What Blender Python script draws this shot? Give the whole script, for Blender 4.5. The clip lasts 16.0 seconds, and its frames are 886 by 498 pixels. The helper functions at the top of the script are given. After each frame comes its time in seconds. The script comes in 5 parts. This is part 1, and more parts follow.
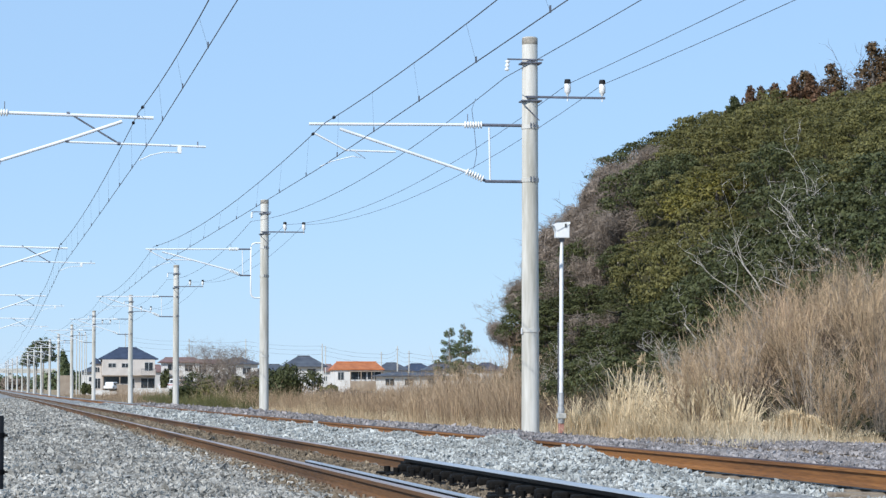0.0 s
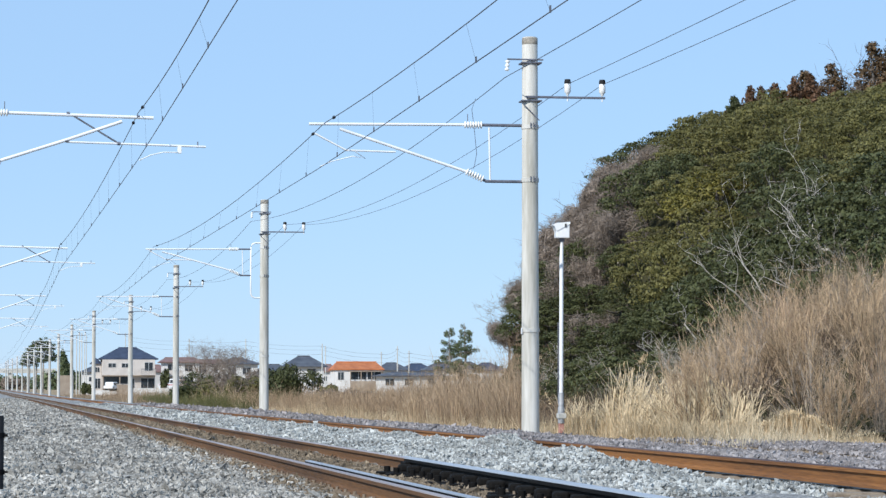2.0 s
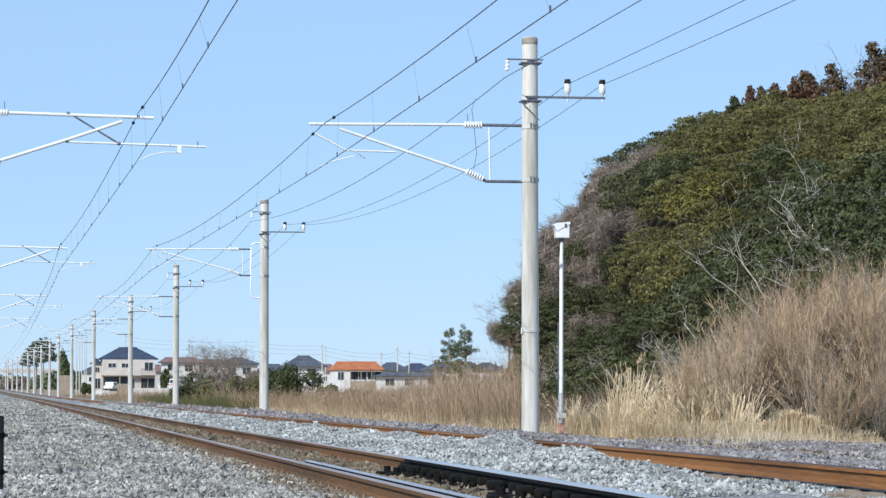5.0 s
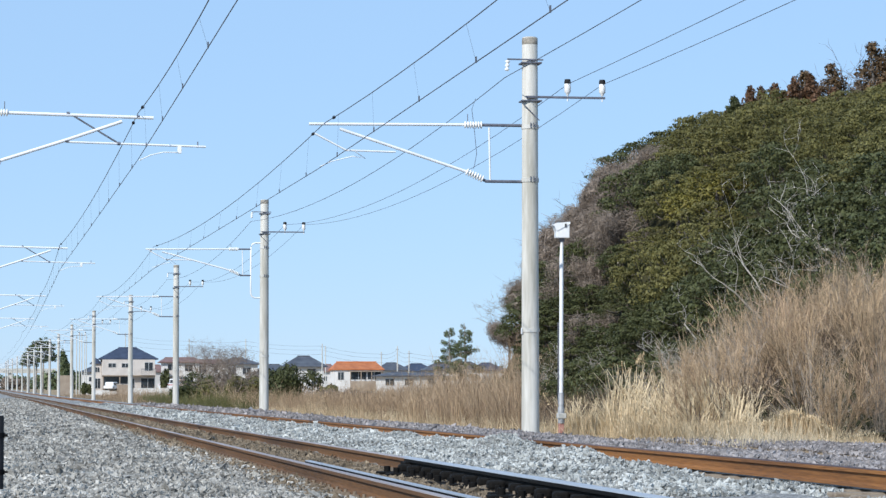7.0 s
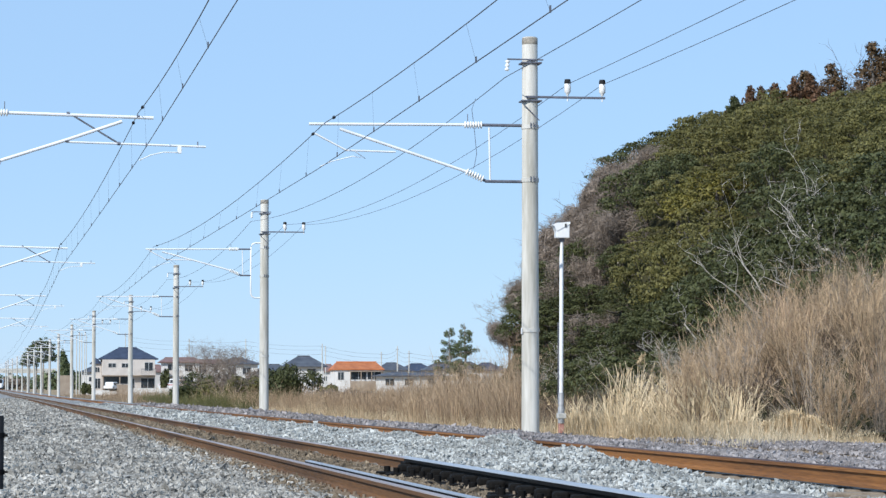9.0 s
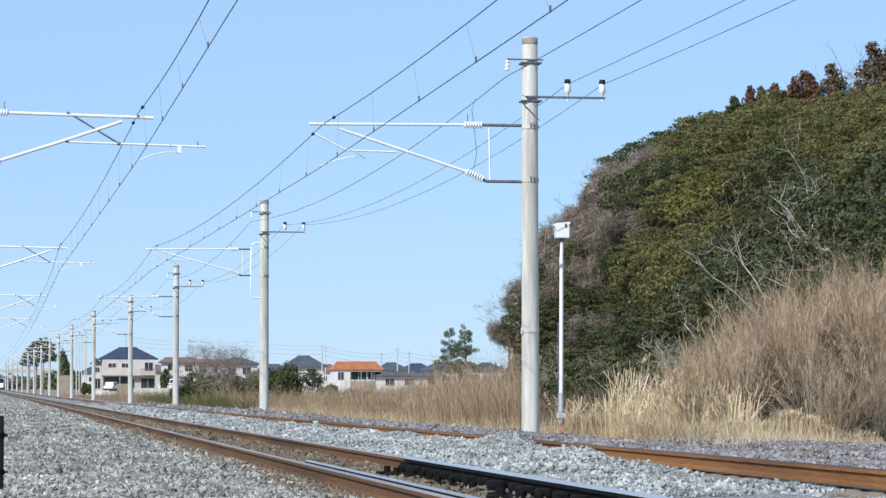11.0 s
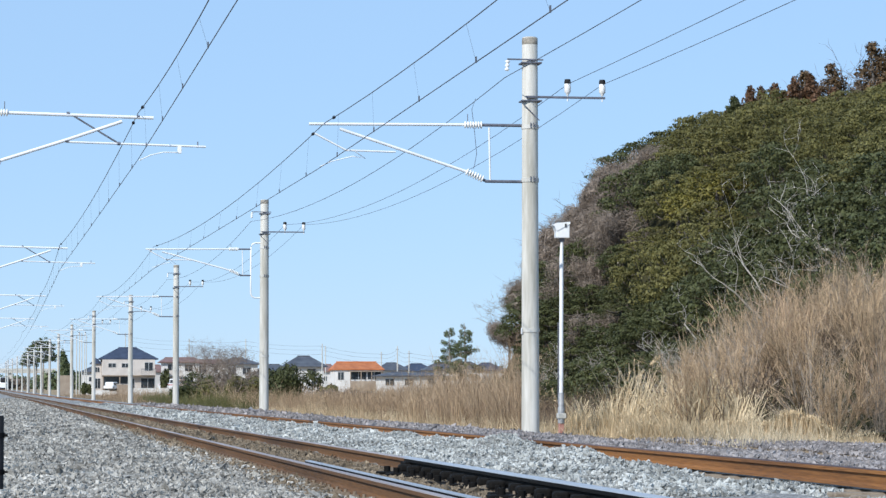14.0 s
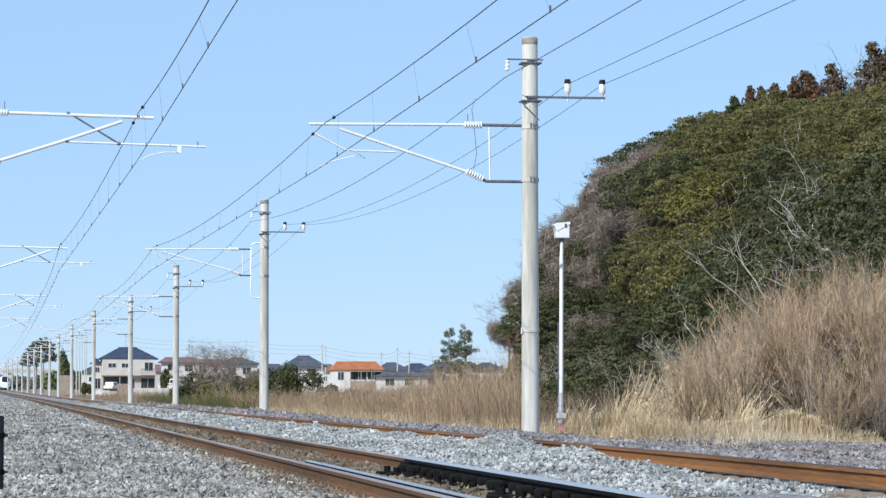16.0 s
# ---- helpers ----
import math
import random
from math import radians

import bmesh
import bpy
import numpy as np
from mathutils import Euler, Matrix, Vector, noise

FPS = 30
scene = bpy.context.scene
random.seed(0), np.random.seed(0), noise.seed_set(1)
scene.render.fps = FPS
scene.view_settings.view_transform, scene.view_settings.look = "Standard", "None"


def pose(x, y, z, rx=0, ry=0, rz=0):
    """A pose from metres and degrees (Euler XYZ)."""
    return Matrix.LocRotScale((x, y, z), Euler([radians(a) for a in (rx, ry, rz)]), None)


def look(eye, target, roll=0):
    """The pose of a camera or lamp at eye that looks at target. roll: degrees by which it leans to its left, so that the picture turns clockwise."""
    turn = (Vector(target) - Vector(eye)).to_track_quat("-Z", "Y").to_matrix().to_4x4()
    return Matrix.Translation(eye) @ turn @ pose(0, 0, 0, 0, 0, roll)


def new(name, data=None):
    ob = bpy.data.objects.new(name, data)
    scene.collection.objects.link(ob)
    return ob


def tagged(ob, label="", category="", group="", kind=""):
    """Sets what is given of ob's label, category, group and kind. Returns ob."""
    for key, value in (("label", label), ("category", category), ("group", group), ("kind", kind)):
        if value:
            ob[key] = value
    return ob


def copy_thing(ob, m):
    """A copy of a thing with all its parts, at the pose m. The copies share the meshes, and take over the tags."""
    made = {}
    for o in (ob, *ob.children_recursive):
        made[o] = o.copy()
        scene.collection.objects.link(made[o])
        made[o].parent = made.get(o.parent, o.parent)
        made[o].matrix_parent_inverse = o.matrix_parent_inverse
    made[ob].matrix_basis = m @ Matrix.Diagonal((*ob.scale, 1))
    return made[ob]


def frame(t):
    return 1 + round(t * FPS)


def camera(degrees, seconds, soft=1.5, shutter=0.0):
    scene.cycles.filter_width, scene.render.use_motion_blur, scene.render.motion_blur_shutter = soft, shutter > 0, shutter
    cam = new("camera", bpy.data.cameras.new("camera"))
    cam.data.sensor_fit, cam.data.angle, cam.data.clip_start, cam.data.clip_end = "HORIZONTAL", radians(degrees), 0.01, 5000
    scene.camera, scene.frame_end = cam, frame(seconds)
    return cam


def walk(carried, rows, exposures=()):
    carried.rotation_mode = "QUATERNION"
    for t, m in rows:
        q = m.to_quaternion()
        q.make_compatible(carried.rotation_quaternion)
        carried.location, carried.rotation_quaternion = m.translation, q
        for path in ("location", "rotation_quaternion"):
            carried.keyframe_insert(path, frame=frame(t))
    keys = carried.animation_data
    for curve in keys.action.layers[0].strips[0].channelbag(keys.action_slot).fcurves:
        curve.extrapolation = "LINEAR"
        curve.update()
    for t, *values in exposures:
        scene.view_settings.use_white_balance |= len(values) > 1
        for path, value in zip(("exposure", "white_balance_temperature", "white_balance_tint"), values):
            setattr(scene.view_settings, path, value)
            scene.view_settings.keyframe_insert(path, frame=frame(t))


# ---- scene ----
cam = camera(18.39, 16.0, soft=1.4)
EYE = Vector((0.0, 0.0, 0.95))
PSI, PITCH = 0.15529, 0.05329
VIEW = Vector((math.sin(PSI) * math.cos(PITCH), math.cos(PSI) * math.cos(PITCH), math.sin(PITCH)))
STAND = look(EYE, EYE + VIEW * 100)
walk(cam, [(0.0, STAND), (16.0, STAND)], [(0.0, 0.0, 6250, 10), (16.0, 0.0, 6250, 10)])

# ---- light: winter sun from behind the camera, clear sky ----
SUN_FROM = Vector((-0.60, -0.58, 0.58)).normalized()
world = bpy.data.worlds.new("sky")
scene.world = world
world.use_nodes = True
wn = world.node_tree.nodes
sky = wn.new("ShaderNodeTexSky")
sky.sky_type, sky.sun_disc = "NISHITA", False
sky.sun_elevation = math.asin(SUN_FROM.z)
sky.sun_rotation = math.atan2(SUN_FROM.x, SUN_FROM.y)
sky.air_density, sky.dust_density, sky.ozone_density = 0.9, 0.0, 5.0
wn["Background"].inputs["Strength"].default_value = 0.13
haze = wn.new("ShaderNodeMix")
haze.data_type = "RGBA"
haze.inputs[0].default_value = 0.72
haze.inputs[7].default_value = (3.36, 5.05, 7.3, 1)
world.node_tree.links.new(sky.outputs[0], haze.inputs[6])
world.node_tree.links.new(haze.outputs[2], wn["Background"].inputs["Color"])
sun = new("sun", bpy.data.lights.new("sun", "SUN"))
sun.data.energy, sun.data.angle, sun.data.color = 4.4, radians(0.55), (1.0, 0.95, 0.87)
sun.matrix_basis = look((0, 0, 60), Vector((0, 0, 60)) - SUN_FROM)


# ---- the lie of the line: a very slight bend and a slight rise away from the camera ----
def bend(y):
    return -1.667e-5 * min(y, 760.0) * y


def rise(y):
    y = max(y, 0.0)
    return 3.65e-6 * min(y, 760.0) * y


TRACK_1, TRACK_2 = 3.476, 7.331
RAIL_Z = {1: (0.26, 0.30), 2: (0.361, 0.361)}
GAUGE_HALF = 0.56
POLES = [(54.34, 10.34, 0.20), (103.9, 9.56, 0.35), (155.8, 9.46, 0.25), (205.3, 9.26, 0.26), (254.1, 8.30, 0.49),
         (306.1, 7.85, 0.42), (355.5, 7.73, 0.40), (405.6, 7.89, 0.53)]
POLES += [(455.7 + 50.1 * i, 7.85, 0.42) for i in range(8)]


def at_line(lateral, y, z):
    """A point beside the line: metres to the side of the camera's own line, along it, and up."""
    return Vector((lateral + bend(y), y, z + rise(y)))


# ---- materials ----
def mat(name, a, b, scale=3.0, rough=0.8, metal=0.0, bump=0.0, fine=40.0, per="", spread=0.0, spec=0.5, see=0.0, along=1.0):
    """A surface of two colours mixed by a coarse and a fine noise. per: vary by 'object' or by 'island'."""
    m = bpy.data.materials.new(name)
    m.use_nodes = True
    n, k = m.node_tree.nodes, m.node_tree.links.new
    p = n["Principled BSDF"]
    co = n.new("ShaderNodeTexCoord")
    coarse, grain = n.new("ShaderNodeTexNoise"), n.new("ShaderNodeTexNoise")
    coarse.inputs["Scale"].default_value, coarse.inputs["Detail"].default_value = scale, 4.0
    grain.inputs["Scale"].default_value, grain.inputs["Detail"].default_value = fine, 3.0
    space = co.outputs["Object"]
    if along != 1.0:
        scaled = n.new("ShaderNodeVectorMath")
        scaled.operation = "MULTIPLY"
        scaled.inputs[1].default_value = along if isinstance(along, tuple) else (1, along, 1)
        k(space, scaled.inputs[0])
        space = scaled.outputs[0]
    k(space, coarse.inputs["Vector"]), k(space, grain.inputs["Vector"])
    add = n.new("ShaderNodeMath")
    add.operation = "MULTIPLY_ADD"
    k(grain.outputs[0], add.inputs[0])
    add.inputs[1].default_value = 0.5
    k(coarse.outputs[0], add.inputs[2])
    ramp = n.new("ShaderNodeMapRange")
    ramp.inputs[1].default_value, ramp.inputs[2].default_value = 0.55, 0.95
    k(add.outputs[0], ramp.inputs[0])
    mix = n.new("ShaderNodeMix")
    mix.data_type = "RGBA"
    mix.inputs[6].default_value, mix.inputs[7].default_value = (*a, 1), (*b, 1)
    k(ramp.outputs[0], mix.inputs[0])
    out = mix.outputs[2]
    if per:
        if per == "object":
            src = n.new("ShaderNodeObjectInfo").outputs["Random"]
        else:
            src = n.new("ShaderNodeNewGeometry").outputs["Random Per Island"]
        hsv, r = n.new("ShaderNodeHueSaturation"), n.new("ShaderNodeMapRange")
        r.inputs[3].default_value, r.inputs[4].default_value = 1 - spread, 1 + spread
        k(src, r.inputs[0]), k(r.outputs[0], hsv.inputs["Value"]), k(out, hsv.inputs["Color"])
        out = hsv.outputs[0]
    k(out, p.inputs["Base Color"])
    p.inputs["Roughness"].default_value, p.inputs["Metallic"].default_value = rough, metal
    p.inputs["Specular IOR Level"].default_value = spec
    if see:
        p.inputs["Transmission Weight"].default_value = see
    if bump:
        bm = n.new("ShaderNodeBump")
        bm.inputs["Strength"].default_value, bm.inputs["Distance"].default_value = bump, 0.02
        k(grain.outputs[0], bm.inputs["Height"]), k(bm.outputs[0], p.inputs["Normal"])
    return m


M = {
    "ballast_worn": mat("worn_ballast_stone", (0.182, 0.174, 0.155), (0.425, 0.41, 0.375), 0.9, 0.9, bump=0.5, fine=60, per="island", spread=0.58, spec=0.3),
    "ballast": mat("ballast_stone", (0.252, 0.260, 0.25), (0.465, 0.475, 0.455), 1.2, 0.9, bump=0.5, fine=60, per="island", spread=0.5, spec=0.3),
    "ballast_bed": mat("ballast_bed", (0.12, 0.115, 0.108), (0.42, 0.415, 0.40), 22.0, 0.95, bump=1.0, fine=45, spec=0.2),
    "rust_bed": mat("rust_stained_ballast_bed", (0.07, 0.055, 0.04), (0.27, 0.22, 0.165), 22.0, 0.95, bump=1.0, fine=45, spec=0.2),
    "ballast_old": mat("old_ballast_stone", (0.175, 0.16, 0.157), (0.335, 0.31, 0.305), 1.0, 0.9, bump=0.5, fine=60, per="island", spread=0.4, spec=0.3),
    "ballast_rust": mat("rusty_ballast_stone", (0.11, 0.085, 0.058), (0.26, 0.21, 0.15), 1.5, 0.9, bump=0.5, fine=60, per="island", spread=0.4, spec=0.3),
    "rail_rust": mat("rusty_rail_side", (0.13, 0.052, 0.013), (0.34, 0.145, 0.034), 3.0, 0.8, 0.0, 0.3, 60, along=0.06),
    "rail_head": mat("rail_head_steel", (0.27, 0.21, 0.195), (0.44, 0.375, 0.355), 2.0, 0.5, 0.35, 0.1, 80, along=0.06),
    "rail_brown": mat("brown_rail_side", (0.064, 0.029, 0.0085), (0.175, 0.079, 0.021), 3.0, 0.8, 0.0, 0.3, 60, along=0.06),
    "rail_dull": mat("unused_rail_head", (0.062, 0.036, 0.034), (0.13, 0.082, 0.076), 2.0, 0.6, 0.2, 0.1, 80, along=0.06),
    "rail_bright": mat("polished_rail_steel", (0.38, 0.40, 0.43), (0.54, 0.56, 0.59), 1.5, 0.5, 0.5, 0.05, 80, along=0.06),
    "rail_dark": mat("near_black_metal", (0.004, 0.004, 0.0045), (0.013, 0.012, 0.011), 5.0, 0.85, 0.0, 0.2, 60, spec=0.12),
    "sleeper": mat("dirty_sleeper", (0.16, 0.12, 0.085), (0.34, 0.28, 0.21), 5.0, 0.9, bump=0.5, fine=50),
    "concrete": mat("spun_concrete", (0.44, 0.43, 0.39), (0.62, 0.61, 0.57), 1.3, 0.85, bump=0.15, fine=30),
    "mast": mat("streaked_spun_concrete", (0.38, 0.365, 0.315), (0.68, 0.665, 0.62), 2.6, 0.85, bump=0.15, fine=16, along=(1, 1, 0.10)),
    "mast_cap": mat("stained_concrete", (0.13, 0.115, 0.09), (0.36, 0.33, 0.28), 6.0, 0.9, bump=0.3, fine=30),
    "galv": mat("galvanised_steel", (0.72, 0.75, 0.78), (0.84, 0.86, 0.88), 3.0, 0.5, 0.05, 0.05, 40),
    "steel_dark": mat("weathered_steel", (0.10, 0.11, 0.14), (0.20, 0.21, 0.25), 5.0, 0.6, 0.4, 0.1, 50),
    "porcelain": mat("white_porcelain", (0.80, 0.80, 0.78), (0.88, 0.88, 0.86), 5.0, 0.3),
    "wire": mat("overhead_wire_metal", (0.06, 0.07, 0.09), (0.13, 0.14, 0.17), 0.5, 0.6, 0.4),
    "white": mat("white_paint", (0.76, 0.77, 0.77), (0.84, 0.85, 0.85), 2.0, 0.55, bump=0.05, fine=30),
    "black": mat("black_paint", (0.008, 0.008, 0.009), (0.02, 0.02, 0.022), 3.0, 0.75, spec=0.3),
    "soil": mat("dry_field_soil", (0.22, 0.16, 0.10), (0.42, 0.33, 0.21), 0.25, 1.0, bump=0.6, fine=6, spec=0.1),
    # dark green tint: gaps between the crowns pass for shaded foliage
    "litter": mat("shade_dark_litter", (0.022, 0.024, 0.012), (0.060, 0.054, 0.026), 0.4, 1.0, bump=0.6, fine=6, spec=0.1),
}


# ---- building helpers ----
def part(name, bm, material, parent=None, label=""):
    """One mesh object from a bmesh (or a mesh), under a thing or under a part."""
    if isinstance(bm, bmesh.types.BMesh):
        me = bpy.data.meshes.new(name)
        bm.to_mesh(me)
        bm.free()
    else:
        me = bm
    for one in (material if isinstance(material, (list, tuple)) else [material]):
        me.materials.append(one)
    ob = new(name, me)
    if parent is not None:
        ob.parent = parent
    return tagged(ob, label)


def thing(name, m, label, category, group="", kind=""):
    ob = new(name)
    ob.empty_display_size = 0.3
    ob.matrix_basis = m
    return tagged(ob, label, category, group, kind)


def box(bm, lo, hi, bevel=0.0):
    lo, hi = Vector(lo), Vector(hi)
    made = bmesh.ops.create_cube(bm, size=1.0, matrix=Matrix.Translation((lo + hi) / 2) @ Matrix.Diagonal((*(hi - lo), 1)))
    if bevel:
        edges = list({e for v in made["verts"] for e in v.link_edges})
        bmesh.ops.bevel(bm, geom=edges, offset=bevel, segments=2, affect="EDGES", profile=0.5)
    return bm


def boxed(lo, hi, bevel=0.0):
    return box(bmesh.new(), lo, hi, bevel)


def tube(bm, points, radii, sides=8, caps=True):
    """A round bar along points."""
    points = [Vector(p) for p in points]
    if not isinstance(radii, (list, tuple)):
        radii = [radii] * len(points)
    rings = []
    for i, p in enumerate(points):
        d = (points[min(i + 1, len(points) - 1)] - points[max(i - 1, 0)]).normalized()
        a = d.cross(Vector((0, 0, 1)) if abs(d.z) < 0.95 else Vector((1, 0, 0))).normalized()
        b = d.cross(a)
        rings.append([bm.verts.new(p + (a * math.cos(t) + b * math.sin(t)) * radii[i]) for t in (2 * math.pi * j / sides for j in range(sides))])
    for r, s in zip(rings, rings[1:]):
        for j in range(sides):
            f = bm.faces.new((r[j], r[(j + 1) % sides], s[(j + 1) % sides], s[j]))
            f.smooth = True
    if caps:
        for cap in (bm.faces.new(rings[0][::-1]), bm.faces.new(rings[-1])):
            for e in cap.edges:
                e.smooth = False
    return bm


def tubed(points, radii, sides=8):
    return tube(bmesh.new(), points, radii, sides)


def from_arrays(name, verts, faces):
    """A mesh from numpy arrays; all faces have the same number of corners."""
    me = bpy.data.meshes.new(name)
    n, c = faces.shape
    me.vertices.add(len(verts)), me.loops.add(n * c), me.polygons.add(n)
    me.vertices.foreach_set("co", np.ascontiguousarray(verts, dtype=np.float32).ravel())
    me.loops.foreach_set("vertex_index", np.ascontiguousarray(faces, dtype=np.int32).ravel())
    me.polygons.foreach_set("loop_start", np.arange(0, n * c, c, dtype=np.int32))
    me.update(calc_edges=True)
    me.polygons.foreach_set("use_smooth", np.zeros(n, bool))
    me.validate()
    return me


def np_bend(y):
    return -1.667e-5 * np.minimum(y, 760.0) * y


def np_rise(y):
    y = np.maximum(y, 0.0)
    return 3.65e-6 * np.minimum(y, 760.0) * y


def smooth(a, b, x):
    t = np.clip((x - a) / (b - a), 0, 1)
    return t * t * (3 - 2 * t)


# ---- the ground: one sheet, ballast bed included ----
def bed_height(u, y):
    """Height over the line's datum at u metres to the side (u taken along the bend) and y along the line."""
    u, y = np.asarray(u, float), np.asarray(y, float)
    wob = 0.022 * np.sin(u * 3.1 + y * 0.9) + 0.018 * np.sin(y * 2.3 - u * 1.7) + 0.012 * np.sin(y * 5.1 + u * 4.0)
    z = np.full(np.broadcast(u, y).shape, 0.165) + wob * 0.6
    z = z - 0.05 * (u < 2.95) - 0.03 * smooth(2.2, 2.7, u) * (u < 2.95)
    inside = (u > TRACK_1 - 0.5) & (u < TRACK_1 + 0.5)
    z = np.where(inside, 0.135 + wob * 0.3, z)
    hump = 0.085 * smooth(24, 30, y) * (1 - 0.65 * smooth(36, 52, y)) * np.exp(-((u - 6.15) / 0.42) ** 2) + 0.13 * np.exp(-((y - 34.3) / 1.4) ** 2) * np.exp(-((u - 6.35) / 0.3) ** 2)
    heap = smooth(4.1, 5.0, u) * (1 - smooth(6.35, 6.75, u))
    z = z + heap * (0.03 + wob) + hump * heap
    z = z - 0.06 * smooth(5.8, 6.3, u) * (1 - smooth(26, 31, y)) * (u < 6.8)
    z = np.where((u > 6.81), 0.24 + wob * 0.5, z)
    z = z - 0.19 * smooth(8.2, 11.5, u)
    z = z - 0.5 * smooth(-1.5, -4.0, u)
    z = np.where(u > 11.5, z + 0.1 * np.sin(u * 0.35) * np.sin(y * 0.11), z)
    return z


def make_ground():
    us = np.concatenate([[-3000, -800, -200, -60, -20, -8, -5], np.arange(-4, 12.2, 0.2), [13, 15, 18, 22, 30, 45, 70, 120, 220, 450, 900, 1800, 3500]])
    ys = np.concatenate([[-60, -20, 0, 6], np.arange(8, 60, 0.5), np.arange(60, 130, 2.0), np.arange(130, 420, 12.0), np.arange(420, 1500, 60.0), [1500, 2000, 3000, 4500]])
    U, Y = np.meshgrid(us, ys)
    Z = bed_height(U, Y) + np_rise(np.minimum(Y, 1500.0))
    X = U + np_bend(Y)
    n, m = len(us), len(ys)
    i = (np.arange(m - 1)[:, None] * n + np.arange(n - 1)[None, :]).ravel()
    me = from_arrays("ground", np.stack([X, Y, Z], -1).reshape(-1, 3), np.stack([i, i + 1, i + n + 1, i + n], 1))
    uc = (us[:-1] + us[1:]) / 2
    on_bed = np.tile(((uc > -3.5) & (uc < 11.4)).astype(np.int32), m - 1)
    on_bed[np.tile((uc > 2.3) & (uc < 4.1), m - 1)] = 2
    me.materials.append(M["soil"]), me.materials.append(M["ballast_bed"]), me.materials.append(M["rust_bed"])
    me.polygons.foreach_set("material_index", on_bed)
    me.polygons.foreach_set("use_smooth", np.ones(len(i), bool))
    return tagged(new("ground", me), "grey ballast bed with dry brown field beside it", "ground", kind="structure")


make_ground()


# ---- the two tracks ----
HEAD = [(-0.0325, 0.0), (-0.030, -0.0), (0.030, 0.0), (0.0325, -0.008), (0.0325, -0.037), (0.008, -0.043), (0.008, -0.115), (0.020, -0.132),
        (0.0635, -0.142), (0.0635, -0.153), (-0.0635, -0.153), (-0.0635, -0.142), (-0.020, -0.132), (-0.008, -0.115), (-0.008, -0.043), (-0.0325, -0.037), (-0.0325, -0.008)]


def rail(parent, name, lateral, top, start, end, side, head, label=""):
    """A rail of true section, swept along the line."""
    prof = np.array(HEAD[1:])
    ys = np.concatenate([np.arange(start, min(end, 120), 1.5), np.arange(min(end, 120), end, 15.0), [end]])
    ys = np.unique(ys)
    n = len(prof)
    V = np.empty((len(ys), n, 3))
    V[:, :, 0] = lateral + np_bend(ys)[:, None] + prof[None, :, 0]
    V[:, :, 1] = ys[:, None]
    V[:, :, 2] = top + np_rise(ys)[:, None] + prof[None, :, 1]
    r, j = np.arange(len(ys) - 1)[:, None] * n, np.arange(n)[None, :]
    F = np.stack([r + j, r + (j + 1) % n, r + n + (j + 1) % n, r + n + j], -1)
    me = from_arrays(name, V.reshape(-1, 3), F.reshape(-1, 4)[:, ::-1])
    me.materials.append(side), me.materials.append(head)
    me.polygons.foreach_set("material_index", np.tile(np.isin(np.arange(n), (0, 1, n - 1)).astype(np.int32), len(ys) - 1))
    ob = new(name, me)
    ob.parent = parent
    return tagged(ob, label)


def sleeper_mesh():
    bm = boxed((-1.0, -0.11, -0.15), (1.0, 0.11, 0.0), 0.015)
    me = bpy.data.meshes.new("sleeper")
    bm.to_mesh(me), bm.free()
    me.materials.append(M["sleeper"])
    return me


def fastening_mesh():
    """A base plate with a bolt and a spring clip on either side of the rail."""
    bm = boxed((-0.16, -0.07, 0.0), (0.16, 0.07, 0.018), 0.004)
    for s in (-1, 1):
        tube(bm, [(s * 0.105, 0, 0.0), (s * 0.105, 0, 0.06)], 0.016, 6)
        box(bm, (s * 0.105 - 0.035, -0.03, 0.015), (s * 0.105 + 0.035, 0.03, 0.035), 0.004)
    me = bpy.data.meshes.new("rail_fastening")
    bm.to_mesh(me), bm.free()
    me.materials.append(M["sleeper"])
    return me


def make_track(centre, tops, label, until):
    t = thing("railway_track", Matrix(), label, "railway track", "railway tracks", "structure")
    sm, fm = sleeper_mesh(), fastening_mesh()
    low = min(tops) - 0.153
    for i in range(-40, until):
        y = 9.0 + 0.62 * i
        s = new("sleeper", sm)
        s.parent, s.matrix_basis = t, Matrix.Translation(at_line(centre, y, low - 0.022))
        for side, top in zip((-1, 1), tops if centre < 5 and 0 <= i < 85 else ()):
            f = new("rail_fastening", fm)
            f.parent, f.matrix_basis = t, Matrix.Translation(at_line(centre + side * GAUGE_HALF, y, top - 0.172))
    return t


track_1 = make_track(TRACK_1, RAIL_Z[1], "main line track with rusty brown rails in grey ballast", 145)
track_2 = make_track(TRACK_2, RAIL_Z[2], "far track with one rusty rail standing over heaped ballast", 60)
FROG = 28.1
rail(track_1, "rail", TRACK_1 - GAUGE_HALF, RAIL_Z[1][0], -40, 1500, M["rail_brown"], M["rail_head"], "rusty near rail with a worn bright top")
rail(track_1, "rail", TRACK_1 + GAUGE_HALF, RAIL_Z[1][1], FROG, 1500, M["rail_brown"], M["rail_head"], "rusty rail with a worn brown top")
rail(track_2, "rail", TRACK_2 - GAUGE_HALF, RAIL_Z[2][0], -40, 1500, M["rail_rust"], M["rail_dull"], "orange-brown rusty rail half sunk in ballast")
rail(track_2, "rail", TRACK_2 + GAUGE_HALF, RAIL_Z[2][1] - 0.14, -40, 1500, M["rail_rust"], M["rail_dull"])


